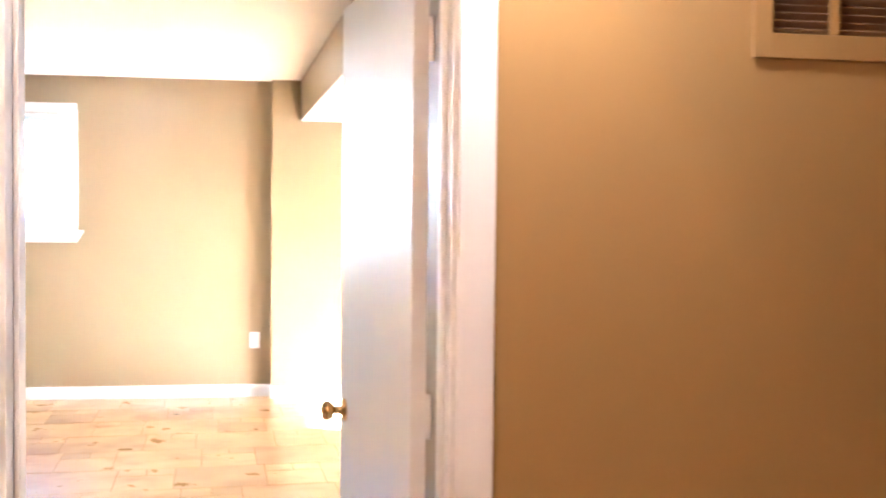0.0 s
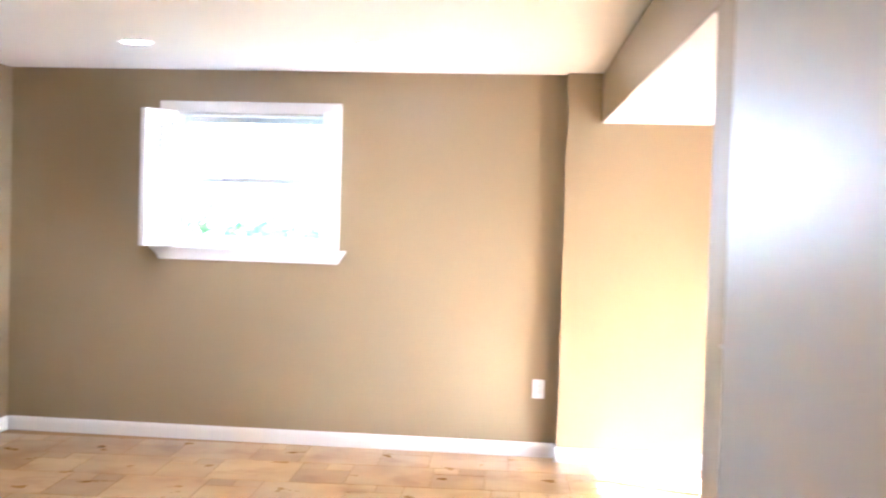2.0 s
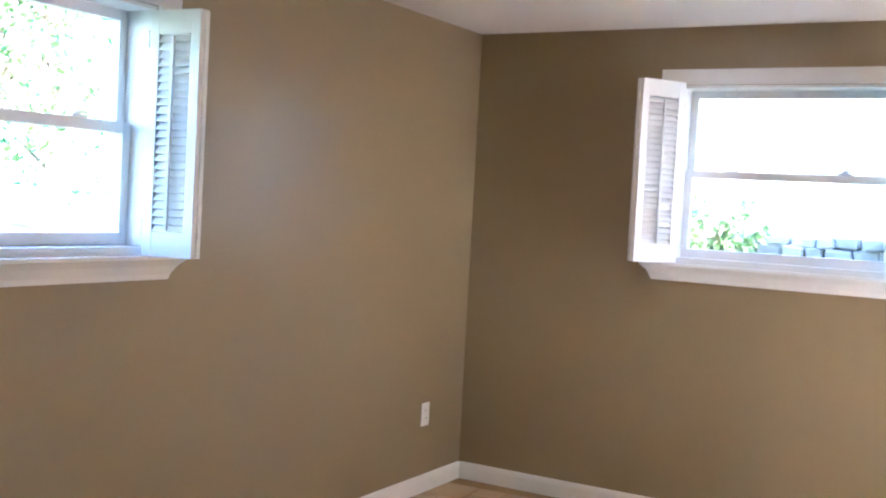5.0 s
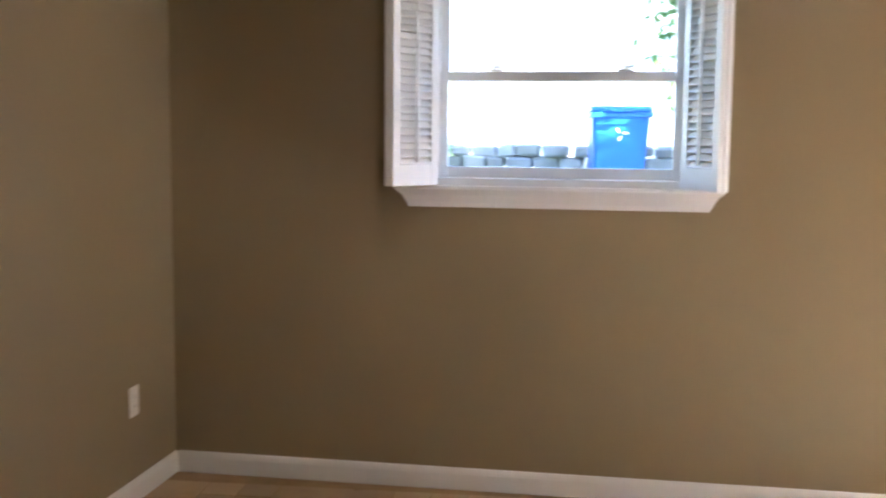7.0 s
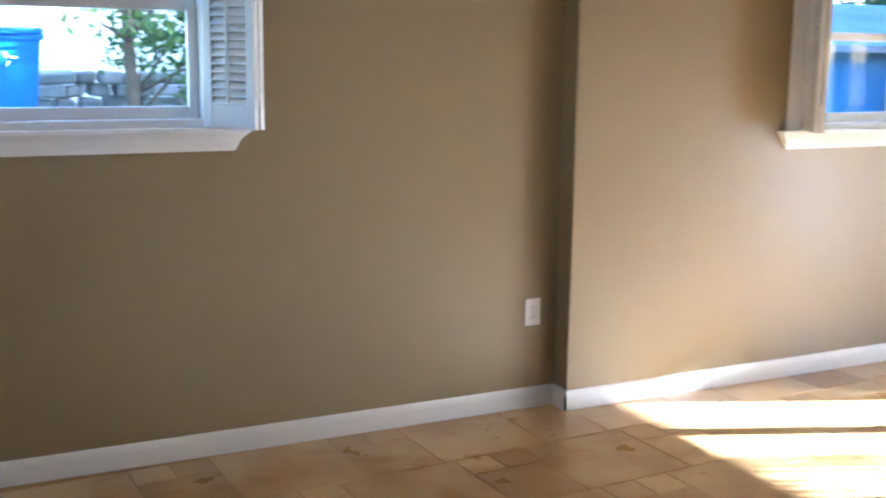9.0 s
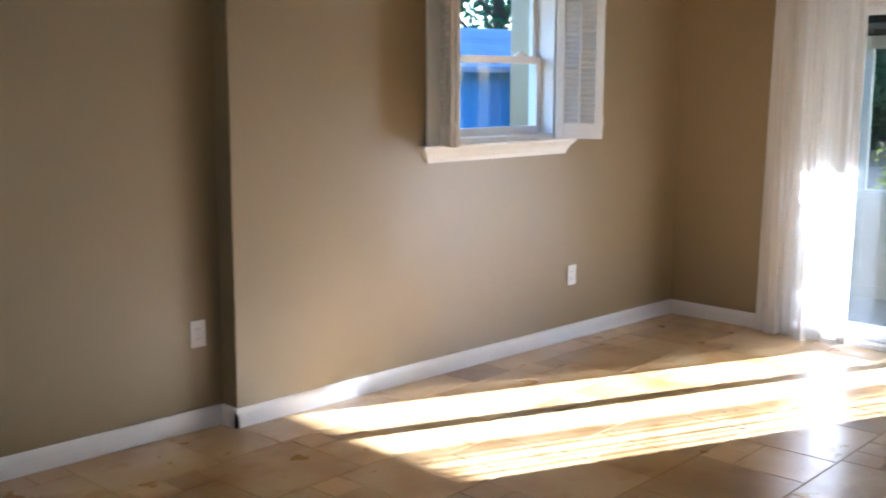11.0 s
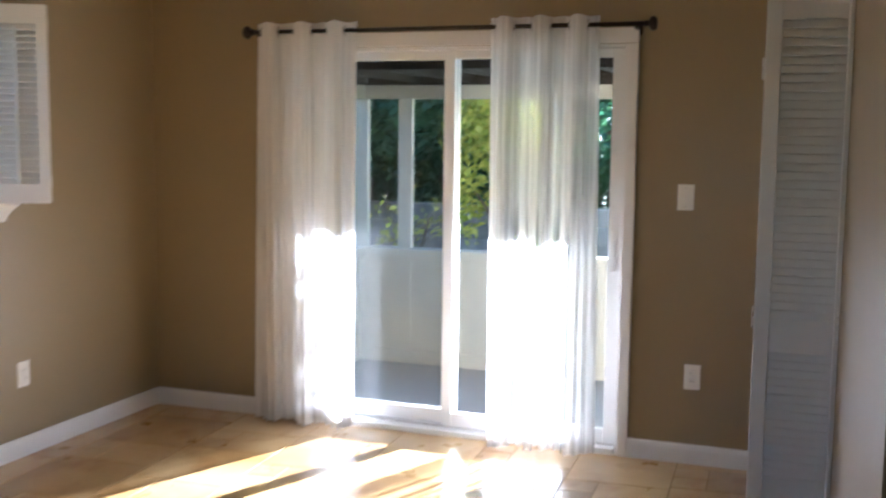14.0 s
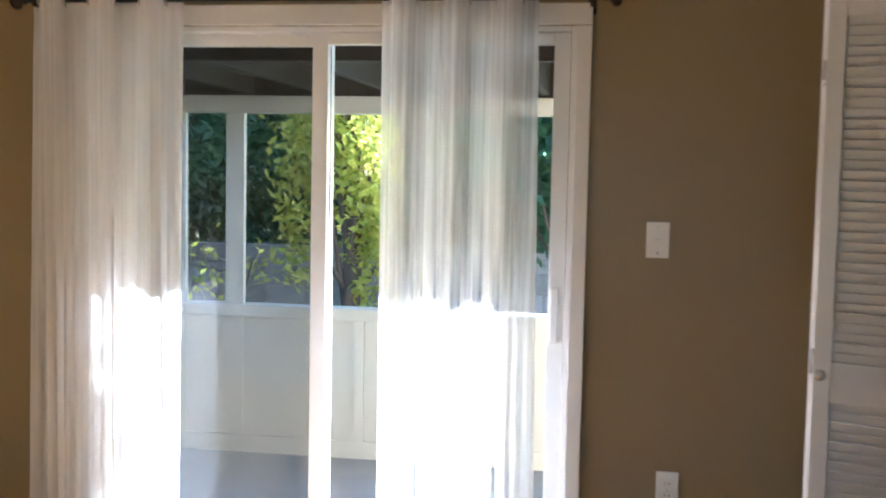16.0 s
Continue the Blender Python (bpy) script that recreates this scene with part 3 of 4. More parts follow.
# return-air grille high on the hall wall
grille = thing("return_air_grille", "dark brown return-air grille set high in the wall", "vent", pose(1.49, YHALL - 0.004, 1.985))
for x0, x1, z0, z1 in ((-0.175, -0.135, -0.20, 0.20), (0.135, 0.175, -0.20, 0.20), (-0.135, 0.135, 0.15, 0.20), (-0.135, 0.135, -0.20, -0.15), (-0.01, 0.01, -0.15, 0.15)):
    part("frame_bar", boxed(x0, x1, -0.010, -0.001, z0, z1, bev=0.002), M_HALLWALL, grille)
blade = mesh_of("blade", boxed(-0.133, 0.133, -0.001, 0.001, -0.010, 0.010), M_GRILLE)
for i in range(19):
    part("blade", blade, None, grille, at=pose(0, 0.012, -0.144 + i * 0.016, 45))
part("duct_back", boxed(-0.149, 0.149, 0.10, 0.104, -0.169, 0.169), M_SLOT, grille)


# ---- plates ----
def plate(kind, m, label):
    t = thing("wall_outlet" if kind == "outlet" else "light_switch", label, "outlet" if kind == "outlet" else "switch", m, group="electrical plates")
    part("cover_plate", boxed(-0.039, 0.039, -0.007, -0.0005, -0.062, 0.062, bev=0.003), M_PLATE, t)
    if kind == "outlet":
        for z in (-0.021, 0.021):
            r = part("receptacle", boxed(-0.017, 0.017, -0.0095, -0.0055, z - 0.014, z + 0.014, bev=0.003), M_PLATE, t)
            for x in (-0.007, 0.007):
                part("slot", boxed(x - 0.0012, x + 0.0012, -0.0099, -0.0092, z - 0.004, z + 0.005), M_SLOT, r)
        part("screw", lathe(bmesh.new(), [(0.003, -0.0082), (0.003, -0.0065)], "y", (0, 0, 0), 10), M_STEEL, t)
    else:
        part("toggle_frame", boxed(-0.006, 0.006, -0.0085, -0.006, -0.012, 0.012), M_PLATE, t)
        part("toggle", boxed(-0.004, 0.004, -0.016, 0.0, -0.005, 0.005, bev=0.001), M_PLATE, t, at=pose(0, -0.006, 0.003, 30))
        for z in (-0.045, 0.045):
            part("screw", lathe(bmesh.new(), [(0.003, -0.0082), (0.003, -0.0065)], "y", (0, 0, z), 10), M_STEEL, t)
    return t


plate("outlet", pose(0.246, YN1, 0.447), "white duplex outlet plate low on the wall")
plate("outlet", pose(XW, 7.07, 0.42, 0, 0, 90), "white duplex outlet plate low on the west wall")
plate("outlet", pose(2.816, YN2, 0.405), "white duplex outlet plate low on the wall")
plate("outlet", pose(XE, 4.313, 0.43, 0, 0, -90), "white duplex outlet plate beside the patio door")
plate("switch", pose(XE, 4.374, 1.30, 0, 0, -90), "white toggle switch plate beside the patio door")
plate("switch", pose(XC, 3.20, 1.27, 0, 0, -90), "white toggle switch plate on the closet side wall")


# ---- recessed lamps ----
def recessed_lamp(x, y, z=ZC1, watts=0.16, cone=150, blend=0.8, size=0.07, colour=(1.0, 0.82, 0.58)):
    t = thing("recessed_ceiling_lamp", "round white recessed ceiling lamp, switched on", "ceiling lamp", pose(x, y, z), group="recessed lamps")
    bm = bmesh.new()
    lathe(bm, [(0.078, -0.001), (0.098, -0.001), (0.098, -0.006), (0.094, -0.009), (0.080, -0.009), (0.074, -0.003)], "z", (0, 0, 0), 36)
    part("trim_ring", bm, M_TRIM, t)
    part("diffuser", lathe(bmesh.new(), [(0.074, -0.004), (0.074, -0.002)], "z", (0, 0, 0), 36), M_LAMP, t, "glowing frosted lens")
    d = bpy.data.lights.new("recessed_light", "SPOT")
    d.energy, d.color, d.spot_size, d.spot_blend, d.shadow_soft_size = watts, colour, radians(cone), blend, size
    o = new("recessed_light", d)
    o.matrix_world = pose(x, y, z - 0.02)


recessed_lamp(-2.05, 6.31)
recessed_lamp(-0.714, 6.31)

# unseen hall lamps, added and aimed for the warm light on the hall wall
recessed_lamp(0.88, 0.72, HZ, 0.115, 56, 0.16, 0.012, (1.0, 0.62, 0.32))
hall_lamp = thing("hall_ceiling_lamp", "unseen round hall ceiling lamp added to light the hall wall", "ceiling lamp", pose(-0.25, -0.45, HZ))
part("base_plate", lathe(bmesh.new(), [(0.15, 0), (0.15, -0.02), (0.14, -0.025)], "z", (0, 0, 0), 32), M_BRASS, hall_lamp)
part("glass_bowl", lathe(bmesh.new(), [(0.135, -0.026), (0.13, -0.05), (0.10, -0.085), (0.05, -0.105), (0.01, -0.11)], "z", (0, 0, 0), 32), glow("warm_frosted_glass", (1.0, 0.70, 0.40), 0.5), hall_lamp)
d = bpy.data.lights.new("hall_light", "POINT")
d.energy, d.color, d.shadow_soft_size = 0.20, (1.0, 0.62, 0.31), 0.06
new("hall_light", d).matrix_world = pose(-0.25, -0.45, HZ - 0.17)

# register on the beam's underside
reg = thing("ceiling_register", "white metal air register under the duct beam", "vent", pose(0.98, 6.45, ZSOF))
part("frame", boxed(-0.14, 0.14, -0.075, 0.075, -0.006, -0.0005, bev=0.002), M_TRIM, reg)
for i in range(6):
    part("blade", boxed(-0.115, 0.115, -0.052 + i * 0.021 - 0.006, -0.052 + i * 0.021 + 0.006, -0.010, -0.0055), M_TRIM, reg)

# ---- sliding patio door ----
slider = thing("door_2", "white sliding glass patio door, closed, with sunlight behind it", "patio door", pose(XE, 0, 0), kind="structure")
for y0, y1 in ((SL[0] - 0.048, SL[0] + 0.005), (SL[1] - 0.005, SL[1] + 0.07)):
    part("casing_board", boxed(-0.020, -0.001, y0, y1, 0, 2.03, bev=0.004), M_TRIM, slider)
part("head_casing", boxed(-0.022, -0.001, SL[0] - 0.048, SL[1] + 0.07, 2.032, 2.105, bev=0.004), M_TRIM, slider)
for y0, y1 in ((SL[0] + 0.0, SL[0] + 0.022), (SL[1] - 0.04, SL[1])):
    part("frame_jamb", boxed(0.0, 0.13, y0, y1, 0.0, 2.03, bev=0.003), M_VINYL, slider)
part("frame_head", boxed(0.0, 0.13, SL[0] + 0.023, SL[1] - 0.041, 2.012, 2.03, bev=0.003), M_VINYL, slider)
part("threshold", boxed(-0.02, 0.14, SL[0] + 0.023, SL[1] - 0.041, 0.0, 0.030, bev=0.004), M_VINYL, slider)
part("track_rail", boxed(0.040, 0.046, SL[0] + 0.024, SL[1] - 0.042, 0.031, 0.042), M_STEEL, slider)
for nm, y0, y1, x0, st in (("fixed_panel", 5.558, 6.409, 0.075, 0.062), ("sliding_panel", SL[0] + 0.024, 5.617, 0.022, 0.058)):
    z0, z1, d = 0.043, 2.010, 0.038
    p = part(nm, boxed(x0, x0 + d, y0, y0 + st, z0, z1, bev=0.003), M_VINYL, slider)
    part("stile", boxed(x0, x0 + d, y1 - st, y1, z0, z1, bev=0.003), M_VINYL, p)
    part("bottom_rail", boxed(x0, x0 + d, y0 + st, y1 - st, z0, z0 + 0.075, bev=0.003), M_VINYL, p)
    part("top_rail", boxed(x0, x0 + d, y0 + st, y1 - st, z1 - 0.042, z1, bev=0.003), M_VINYL, p)
    g = part("pane", boxed(x0 + 0.017, x0 + 0.021, y0 + st - 0.005, y1 - st + 0.005, z0 + 0.07, z1 - 0.037), M_GLASS, p)
    g.visible_shadow = False
    if nm == "sliding_panel":
        bm = boxed(x0 - 0.012, x0, y0 + 0.02, y0 + 0.05, 0.92, 1.12, bev=0.005)
        part("pull_handle", bm, M_VINYL, p)

scr = part("insect_screen", boxed(0.1215, 0.1225, 5.625, 6.385, 0.075, 1.985), M_MESH, slider, "grey woven insect screen in a narrow white frame")
for y0, y1 in ((5.600, 5.624), (6.386, 6.409)):
    part("screen_stile", boxed(0.115, 0.129, y0, y1, 0.045, 2.008, bev=0.002), M_VINYL, scr)
for z0, z1 in ((0.045, 0.074), (1.986, 2.008)):
    part("screen_rail", boxed(0.115, 0.129, 5.625, 6.385, z0, z1, bev=0.002), M_VINYL, scr)

# ---- curtains ----
rod = thing("curtain_rod", "dark bronze curtain rod with round finials above the patio door", "curtain rod", pose(3.815, 0, 2.112))
part("tube", lathe(bmesh.new(), [(0.011, 4.58), (0.011, 6.655)], "y", (0, 0, 0), 16), M_ROD, rod)
for y, s in ((4.58, -1), (6.655, 1)):
    bm = bmesh.new()
    lathe(bm, [(0.011, 0), (0.016, 0.004 * s), (0.016, 0.010 * s), (0.010, 0.016 * s), (0.024, 0.026 * s), (0.034, 0.034 * s), (0.034, 0.048 * s), (0.024, 0.058 * s), (0.006, 0.061 * s)], "y", (0, y, 0), 20)
    part("finial", bm, M_ROD, rod)
for y in (4.62, 6.628):
    b = part("bracket", boxed(-0.006, 0.104, y - 0.006, y + 0.006, -0.022, -0.011, bev=0.002), M_ROD, rod)
    part("wall_plate", boxed(0.099, 0.1045, y - 0.014, y + 0.014, -0.045, 0.020, bev=0.002), M_ROD, b)


def curtain(y0, y1, folds, seed, cloth, label):
    rnd = random.Random(seed)
    t = thing("sheer_curtain", label, "curtain", pose(3.815, 0, 0), group="curtains of the patio door")
    nu, nz, ztop = folds * 18, 46, 2.155
    ph = [rnd.uniform(-0.5, 0.5) for _ in range(folds * 2 + 2)]
    bm = bmesh.new()
    grid = []
    for j in range(nz + 1):
        v = j / nz
        z = 0.012 + (ztop - 0.012) * v
        row = []
        for i in range(nu + 1):
            u = i / nu
            k = u * folds * 2
            a = int(min(k, folds * 2 - 1e-6))
            loose = (1 - v) ** 0.8
            amp = 0.043 * (1 - 0.35 * loose * (0.5 + 0.5 * math.sin(7 * u + seed)))
            x = amp * math.cos(math.pi * k) + (0.25 + loose) * 0.014 * math.sin(5.3 * math.pi * k + ph[a] * 2)
            y = y0 + (y1 - y0) * u + loose * 0.020 * math.sin(3 * u * math.pi * 2 + seed) + 0.010 * math.sin(2 * math.pi * k) + (u - 0.5) * 0.02 * (1 - v)
            x += 0.003 * noise.noise((u * 30, z * 4, seed))
            row.append(bm.verts.new((x, y, z + 0.006 * math.cos(2 * math.pi * k) * (1 if j == nz else 0))))
        grid.append(row)
    for j in range(nz):
        for i in range(nu):
            f = bm.faces.new((grid[j][i], grid[j][i + 1], grid[j + 1][i + 1], grid[j + 1][i]))
            f.smooth = True
    part("fabric", bm, cloth, t)
    # doubled heading at the top and hem at the bottom
    for nm, za, zb in (("heading_band", 2.072, 2.153), ("hem_band", 0.014, 0.09)):
        bm = bmesh.new()
        rows = []
        for z in (za, zb):
            row = []
            v = (z - 0.012) / (ztop - 0.012)
            j = max(0, min(nz - 1, int(v * nz)))
            me = part_rows(t, j, nu)
            for i in range(nu + 1):
                x, y, _ = me[i]
                row.append(bm.verts.new((x - 0.0035, y, z)))
            rows.append(row)
        for i in range(nu):
            f = bm.faces.new((rows[0][i], rows[0][i + 1], rows[1][i + 1], rows[1][i]))
            f.smooth = True
        part(nm, bm, cloth, t)
    for q in range(folds * 2):
        yq = y0 + (y1 - y0) * (q + 0.5) / (folds * 2)
        bm = bmesh.new()
        lathe(bm, [(0.019, -0.002), (0.027, -0.002), (0.027, 0.002), (0.019, 0.002)], "y", (0, yq, 2.112), 18)
        part("grommet", bm, M_STEEL, t)
    return t


def part_rows(t, j, nu):
    me = t.children[0].data
    return [me.vertices[j * (nu + 1) + i].co for i in range(nu + 1)]


curtain(6.07, 6.65, 3, 1, M_SHEER, "white sheer grommet curtain gathered at the side of the patio door")
curtain(4.80, 5.345, 3, 5, M_SHEER_EDGE, "white sheer grommet curtain glowing in the sun before the glass")

# ---- closet bifold doors ----
for x0, x1 in ((CL0 - 0.055, CL0), (CL1, CL1 + 0.055)):
    structure("closet_casing", boxed(x0, x1, 0, 0.014, 0, CLZ, bev=0.003), M_TRIM, "white painted closet casing", "door frame").matrix_world = CLOSET
structure("closet_casing", boxed(CL0 - 0.055, CL1 + 0.055, 0, 0.015, CLZ + 0.001, CLZ + 0.056, bev=0.003), M_TRIM, "white painted closet casing head", "door frame").matrix_world = CLOSET
structure("closet_track", boxed(CL0 + 0.002, CL1 - 0.002, -0.06, -0.03, CLZ - 0.022, CLZ - 0.001), M_STEEL, "steel track of the bifold doors", "door frame").matrix_world = CLOSET
for u0, u1 in ((0.0, CL0 - 0.06), (CL1 + 0.06, XE - XC - 0.02)):
    bm = bmesh.new()
    board_profile(bm, (u0, 0), (u1, 0), (0, 1))
    structure("baseboard", bm, M_TRIM, "white painted baseboard along the closet front", "baseboard").matrix_world = CLOSET


def bifold(m, fold, label, mirror=1):
    """Two louvred leaves hinged together; local x along the track away from the jamb, y into the room.
    fold: angle of each leaf from the wall's plane; 90 is folded flat."""
    t = thing("bifold_door", label, "closet door", m, group="closet bifold doors")
    wide, tall, st, th = 0.300, 2.04, 0.048, 0.028
    sl = mesh_of("slat", boxed(st + 0.001, wide - st - 0.001, -0.0165, 0.0165, -0.003, 0.003, bev=0.001), M_TRIM)
    apex = (mirror * (wide * math.cos(radians(fold)) + 0.017), wide * math.sin(radians(fold)))
    for k in (0, 1):
        if k == 0:
            at = pose(0, 0, 0, 0, 0, fold if mirror > 0 else 180 - fold)
        else:
            at = pose(apex[0] + mirror * 0.017, apex[1], 0, 0, 0, -fold if mirror > 0 else 180 + fold)
        lf = part("leaf_frame", boxed(0, st, -th / 2, th / 2, 0, tall, bev=0.003), M_TRIM, t, at=at)
        part("stile", boxed(wide - st, wide, -th / 2, th / 2, 0, tall, bev=0.003), M_TRIM, lf)
        part("bottom_rail", boxed(st, wide - st, -th / 2 + 0.001, th / 2 - 0.001, 0, 0.15), M_TRIM, lf)
        part("lock_rail", boxed(st, wide - st, -th / 2 + 0.001, th / 2 - 0.001, 0.895, 1.005), M_TRIM, lf)
        part("top_rail", boxed(st, wide - st, -th / 2 + 0.001, th / 2 - 0.001, tall - 0.09, tall), M_TRIM, lf)
        out = mirror if k == 1 else -mirror          # side of the leaf that faces the room when shut
        for z0, z1 in ((0.15, 0.895), (1.005, tall - 0.09)):
            n = int((z1 - z0) / 0.0272)
            for i in range(n):
                part("slat", sl, None, lf, at=pose(0, 0, z0 + (z1 - z0) * (i + 0.5) / n, 62 * out))
        if k == 1:
            bm = bmesh.new()
            lathe(bm, [(0.010, 0), (0.008, 0.010), (0.008, 0.014), (0.015, 0.022), (0.016, 0.030), (0.010, 0.036), (0.003, 0.037)], "y", (0, 0, 0), 18)
            part("knob", bm, M_STEEL, lf, "satin steel knob", at=pose(st / 2, mirror * th / 2, 0.972, 0, 0, 0 if mirror > 0 else 180))
    for z in (0.2, 1.0, 1.8):
        bm = bmesh.new()
        lathe(bm, [(0.005, -0.035), (0.005, 0.035)], "z", (apex[0], apex[1] + 0.004, z), 10)
        part("hinge", bm, M_STEEL, t)
    return t


bifold(CLOSET @ pose(CL0 + 0.020, -0.045, 0.012), 88, "white louvred bifold closet door, folded flat open", mirror=1)
bifold(CLOSET @ pose(CL1 - 0.035, -0.045, 0.012), 66, "white louvred bifold closet door with a small steel knob, half folded", mirror=-1)

# ---- porch ----
PX, PY0, PY1, PZ = 6.10, 2.2, 7.10, -0.14
structure("porch_floor", boxed(XE + 0.2, PX + 0.1, PY0, PY1 + 0.1, PZ - 0.2, PZ), M_DECK, "grey concrete porch floor", "porch floor")
porch = thing("screen_porch", "cream painted screened porch outside the patio door", "porch", pose(PX, 0, 0))
for y, w in ((PY1 - 0.05, 0.10), (6.70, 0.11), (5.62, 0.10), (3.95, 0.10), (2.9, 0.10)):
    part("post", boxed(-0.02, 0.02, y - w / 2, y + w / 2, PZ, 1.83, bev=0.004), M_PORCHWOOD, porch)
part("header_beam", boxed(-0.05, 0.05, PY0, PY1, 1.832, 1.93, bev=0.005), M_PORCHWOOD, porch)
part("rail_cap", boxed(-0.065, 0.065, 3.45, PY1 - 0.101, 0.66, 0.73, bev=0.005), M_PORCHWOOD, porch)
part("knee_wall", boxed(-0.015, 0.015, 3.45, PY1 - 0.101, PZ, 0.658), M_PORCHWOOD, porch)
for i, y in enumerate([6.28, 5.95, 5.20, 4.78, 4.36]):
    part("batten", boxed(-0.030, -0.0155, y - 0.03, y + 0.03, PZ + 0.10, 0.658), M_PORCHWOOD, porch)
part("base_board", boxed(-0.034, -0.0155, 3.45, PY1 - 0.101, PZ, PZ + 0.10), M_PORCHWOOD, porch)
for x in (-1.85, -0.95):
    part("post", boxed(x - 0.045, x + 0.045, PY1 - 0.09, PY1, PZ, 1.83, bev=0.005), M_PORCHWOOD, porch)
part("header_beam", boxed(-1.97, -0.051, PY1 - 0.09, PY1, 1.832, 1.93, bev=0.005), M_PORCHWOOD, porch)
part("rail_cap", boxed(-1.80, -0.07, PY1 - 0.11, PY1 + 0.01, 0.66, 0.73, bev=0.005), M_PORCHWOOD, porch)
part("knee_wall", boxed(-1.80, -0.07, PY1 - 0.06, PY1 - 0.03, PZ, 0.658), M_PORCHWOOD, porch)
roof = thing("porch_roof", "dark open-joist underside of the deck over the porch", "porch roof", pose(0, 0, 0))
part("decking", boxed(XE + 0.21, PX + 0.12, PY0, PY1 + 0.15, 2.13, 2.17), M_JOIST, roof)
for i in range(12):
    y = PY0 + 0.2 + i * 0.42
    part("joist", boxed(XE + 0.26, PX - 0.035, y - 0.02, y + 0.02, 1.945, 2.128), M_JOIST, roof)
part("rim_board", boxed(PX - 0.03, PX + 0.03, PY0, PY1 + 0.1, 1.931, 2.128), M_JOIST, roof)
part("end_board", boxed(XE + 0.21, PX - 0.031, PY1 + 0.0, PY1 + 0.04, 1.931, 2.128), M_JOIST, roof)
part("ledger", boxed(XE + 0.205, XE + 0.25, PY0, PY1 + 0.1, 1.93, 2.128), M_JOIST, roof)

# ---- outdoors ----
def ground_height(x, y):
    if y > 7.71 or x < -3.63:
        k = max(0.0, min(1.0, (x - 5.0) / 6.0))
        return 0.80 - 1.05 * k * k * (3 - 2 * k)
    return -0.30 if x > 4 else -0.20


xs = sorted({-600, -200, -60, -30, -20, -14, -10, -7, -5, -3.64, -3.62, -2, 0, 2, 4.05, 4.12, 5, 6, 7, 8, 9, 10, 11, 13, 16, 20, 30, 60, 200, 600})
ys = sorted({-600, -200, -60, -20, -8, -4, 0, 4, 7.70, 7.725, 9, 11, 13, 16, 20, 30, 60, 200, 600})
bm = bmesh.new()
gv = [[bm.verts.new((x, y, ground_height(x, y))) for x in xs] for y in ys]
for j in range(len(ys) - 1):
    for i in range(len(xs) - 1):
        bm.faces.new((gv[j][i], gv[j][i + 1], gv[j + 1][i + 1], gv[j + 1][i]))
structure("ground", bm, M_GRASS, "rough green lawn round the house", "lawn")


def leaf_quads(verts, faces, c, n, spread, size, rnd):
    for _ in range(n):
        p = c + Vector((rnd.gauss(0, 1) * spread[0], rnd.gauss(0, 1) * spread[1], rnd.gauss(0, 1) * spread[2]))
        q = Euler((rnd.uniform(-1.0, 1.0), rnd.uniform(-1.0, 1.0), rnd.uniform(0, 6.28))).to_matrix()
        s = size * rnd.uniform(0.6, 1.3)
        k = len(verts)
        for u, v, w in ((-0.5, 0, 0), (0, -0.26, 0.05), (0.55, 0, 0), (0, 0.26, 0.05)):
            verts.append(p + q @ Vector((u * s, v * s, w * s)))
        faces.append((k, k + 1, k + 2, k + 3))


def limb(bm, a, b, r0, r1, n=8):
    a, b = Vector(a), Vector(b)
    q = (b - a).to_track_quat("Z", "Y").to_matrix()
    rings = [[bm.verts.new(p + q @ Vector((r * math.cos(i * 6.2832 / n), r * math.sin(i * 6.2832 / n), 0))) for i in range(n)] for p, r in ((a, r0), (a.lerp(b, 0.5) + q @ Vector((r0 * 0.4, 0, 0)), (r0 + r1) / 2), (b, r1))]
    for s, t in zip(rings, rings[1:]):
        for i in range(n):
            bm.faces.new((s[i], s[(i + 1) % n], t[(i + 1) % n], t[i])).smooth = True


def tree(x, y, tall, wide, seed, mat, label, leaves=2600, size=0.16, low=0.15, name="tree", z=None):
    rnd = random.Random(seed)
    t = thing(name, label, "tree" if name == "tree" else "shrub", pose(x, y, ground_height(x, y) if z is None else z))
    bm = bmesh.new()
    r = tall * 0.022
    limb(bm, (0, 0, -0.1), (rnd.uniform(-0.2, 0.2), rnd.uniform(-0.2, 0.2), tall * 0.62), r, r * 0.45)
    tips = []
    for i in range(16):
        h0 = tall * rnd.uniform(max(low * 0.7, 0.04), 0.62)
        a = i * 2.4 + rnd.uniform(-0.4, 0.4)
        ln = wide * rnd.uniform(0.5, 1.0)
        tip = Vector((math.cos(a) * ln, math.sin(a) * ln, h0 + tall * rnd.uniform(0.05, 0.36)))
        limb(bm, (0, 0, h0), tip, r * 0.35, r * 0.08, 6)
        tips.append(tip)
        tips.append(tip * 0.6 + Vector((rnd.uniform(-.3, .3), rnd.uniform(-.3, .3), tall * 0.12)))
    tips.append(Vector((0, 0, tall * 0.9)))
    part("trunk", bm, M_BARK, t)
    verts, faces = [], []
    for c in tips:
        for _ in range(3):
            cc = c + Vector((rnd.gauss(0, wide * 0.16), rnd.gauss(0, wide * 0.16), rnd.gauss(0, tall * 0.06)))
            leaf_quads(verts, faces, cc, leaves // (len(tips) * 3), (wide * 0.13, wide * 0.13, tall * 0.045), size, rnd)
    me = bpy.data.meshes.new("crown")
    me.from_pydata([tuple(v) for v in verts], [], faces)
    me.materials.append(mat)
    part("crown", me, None, t)
    return t


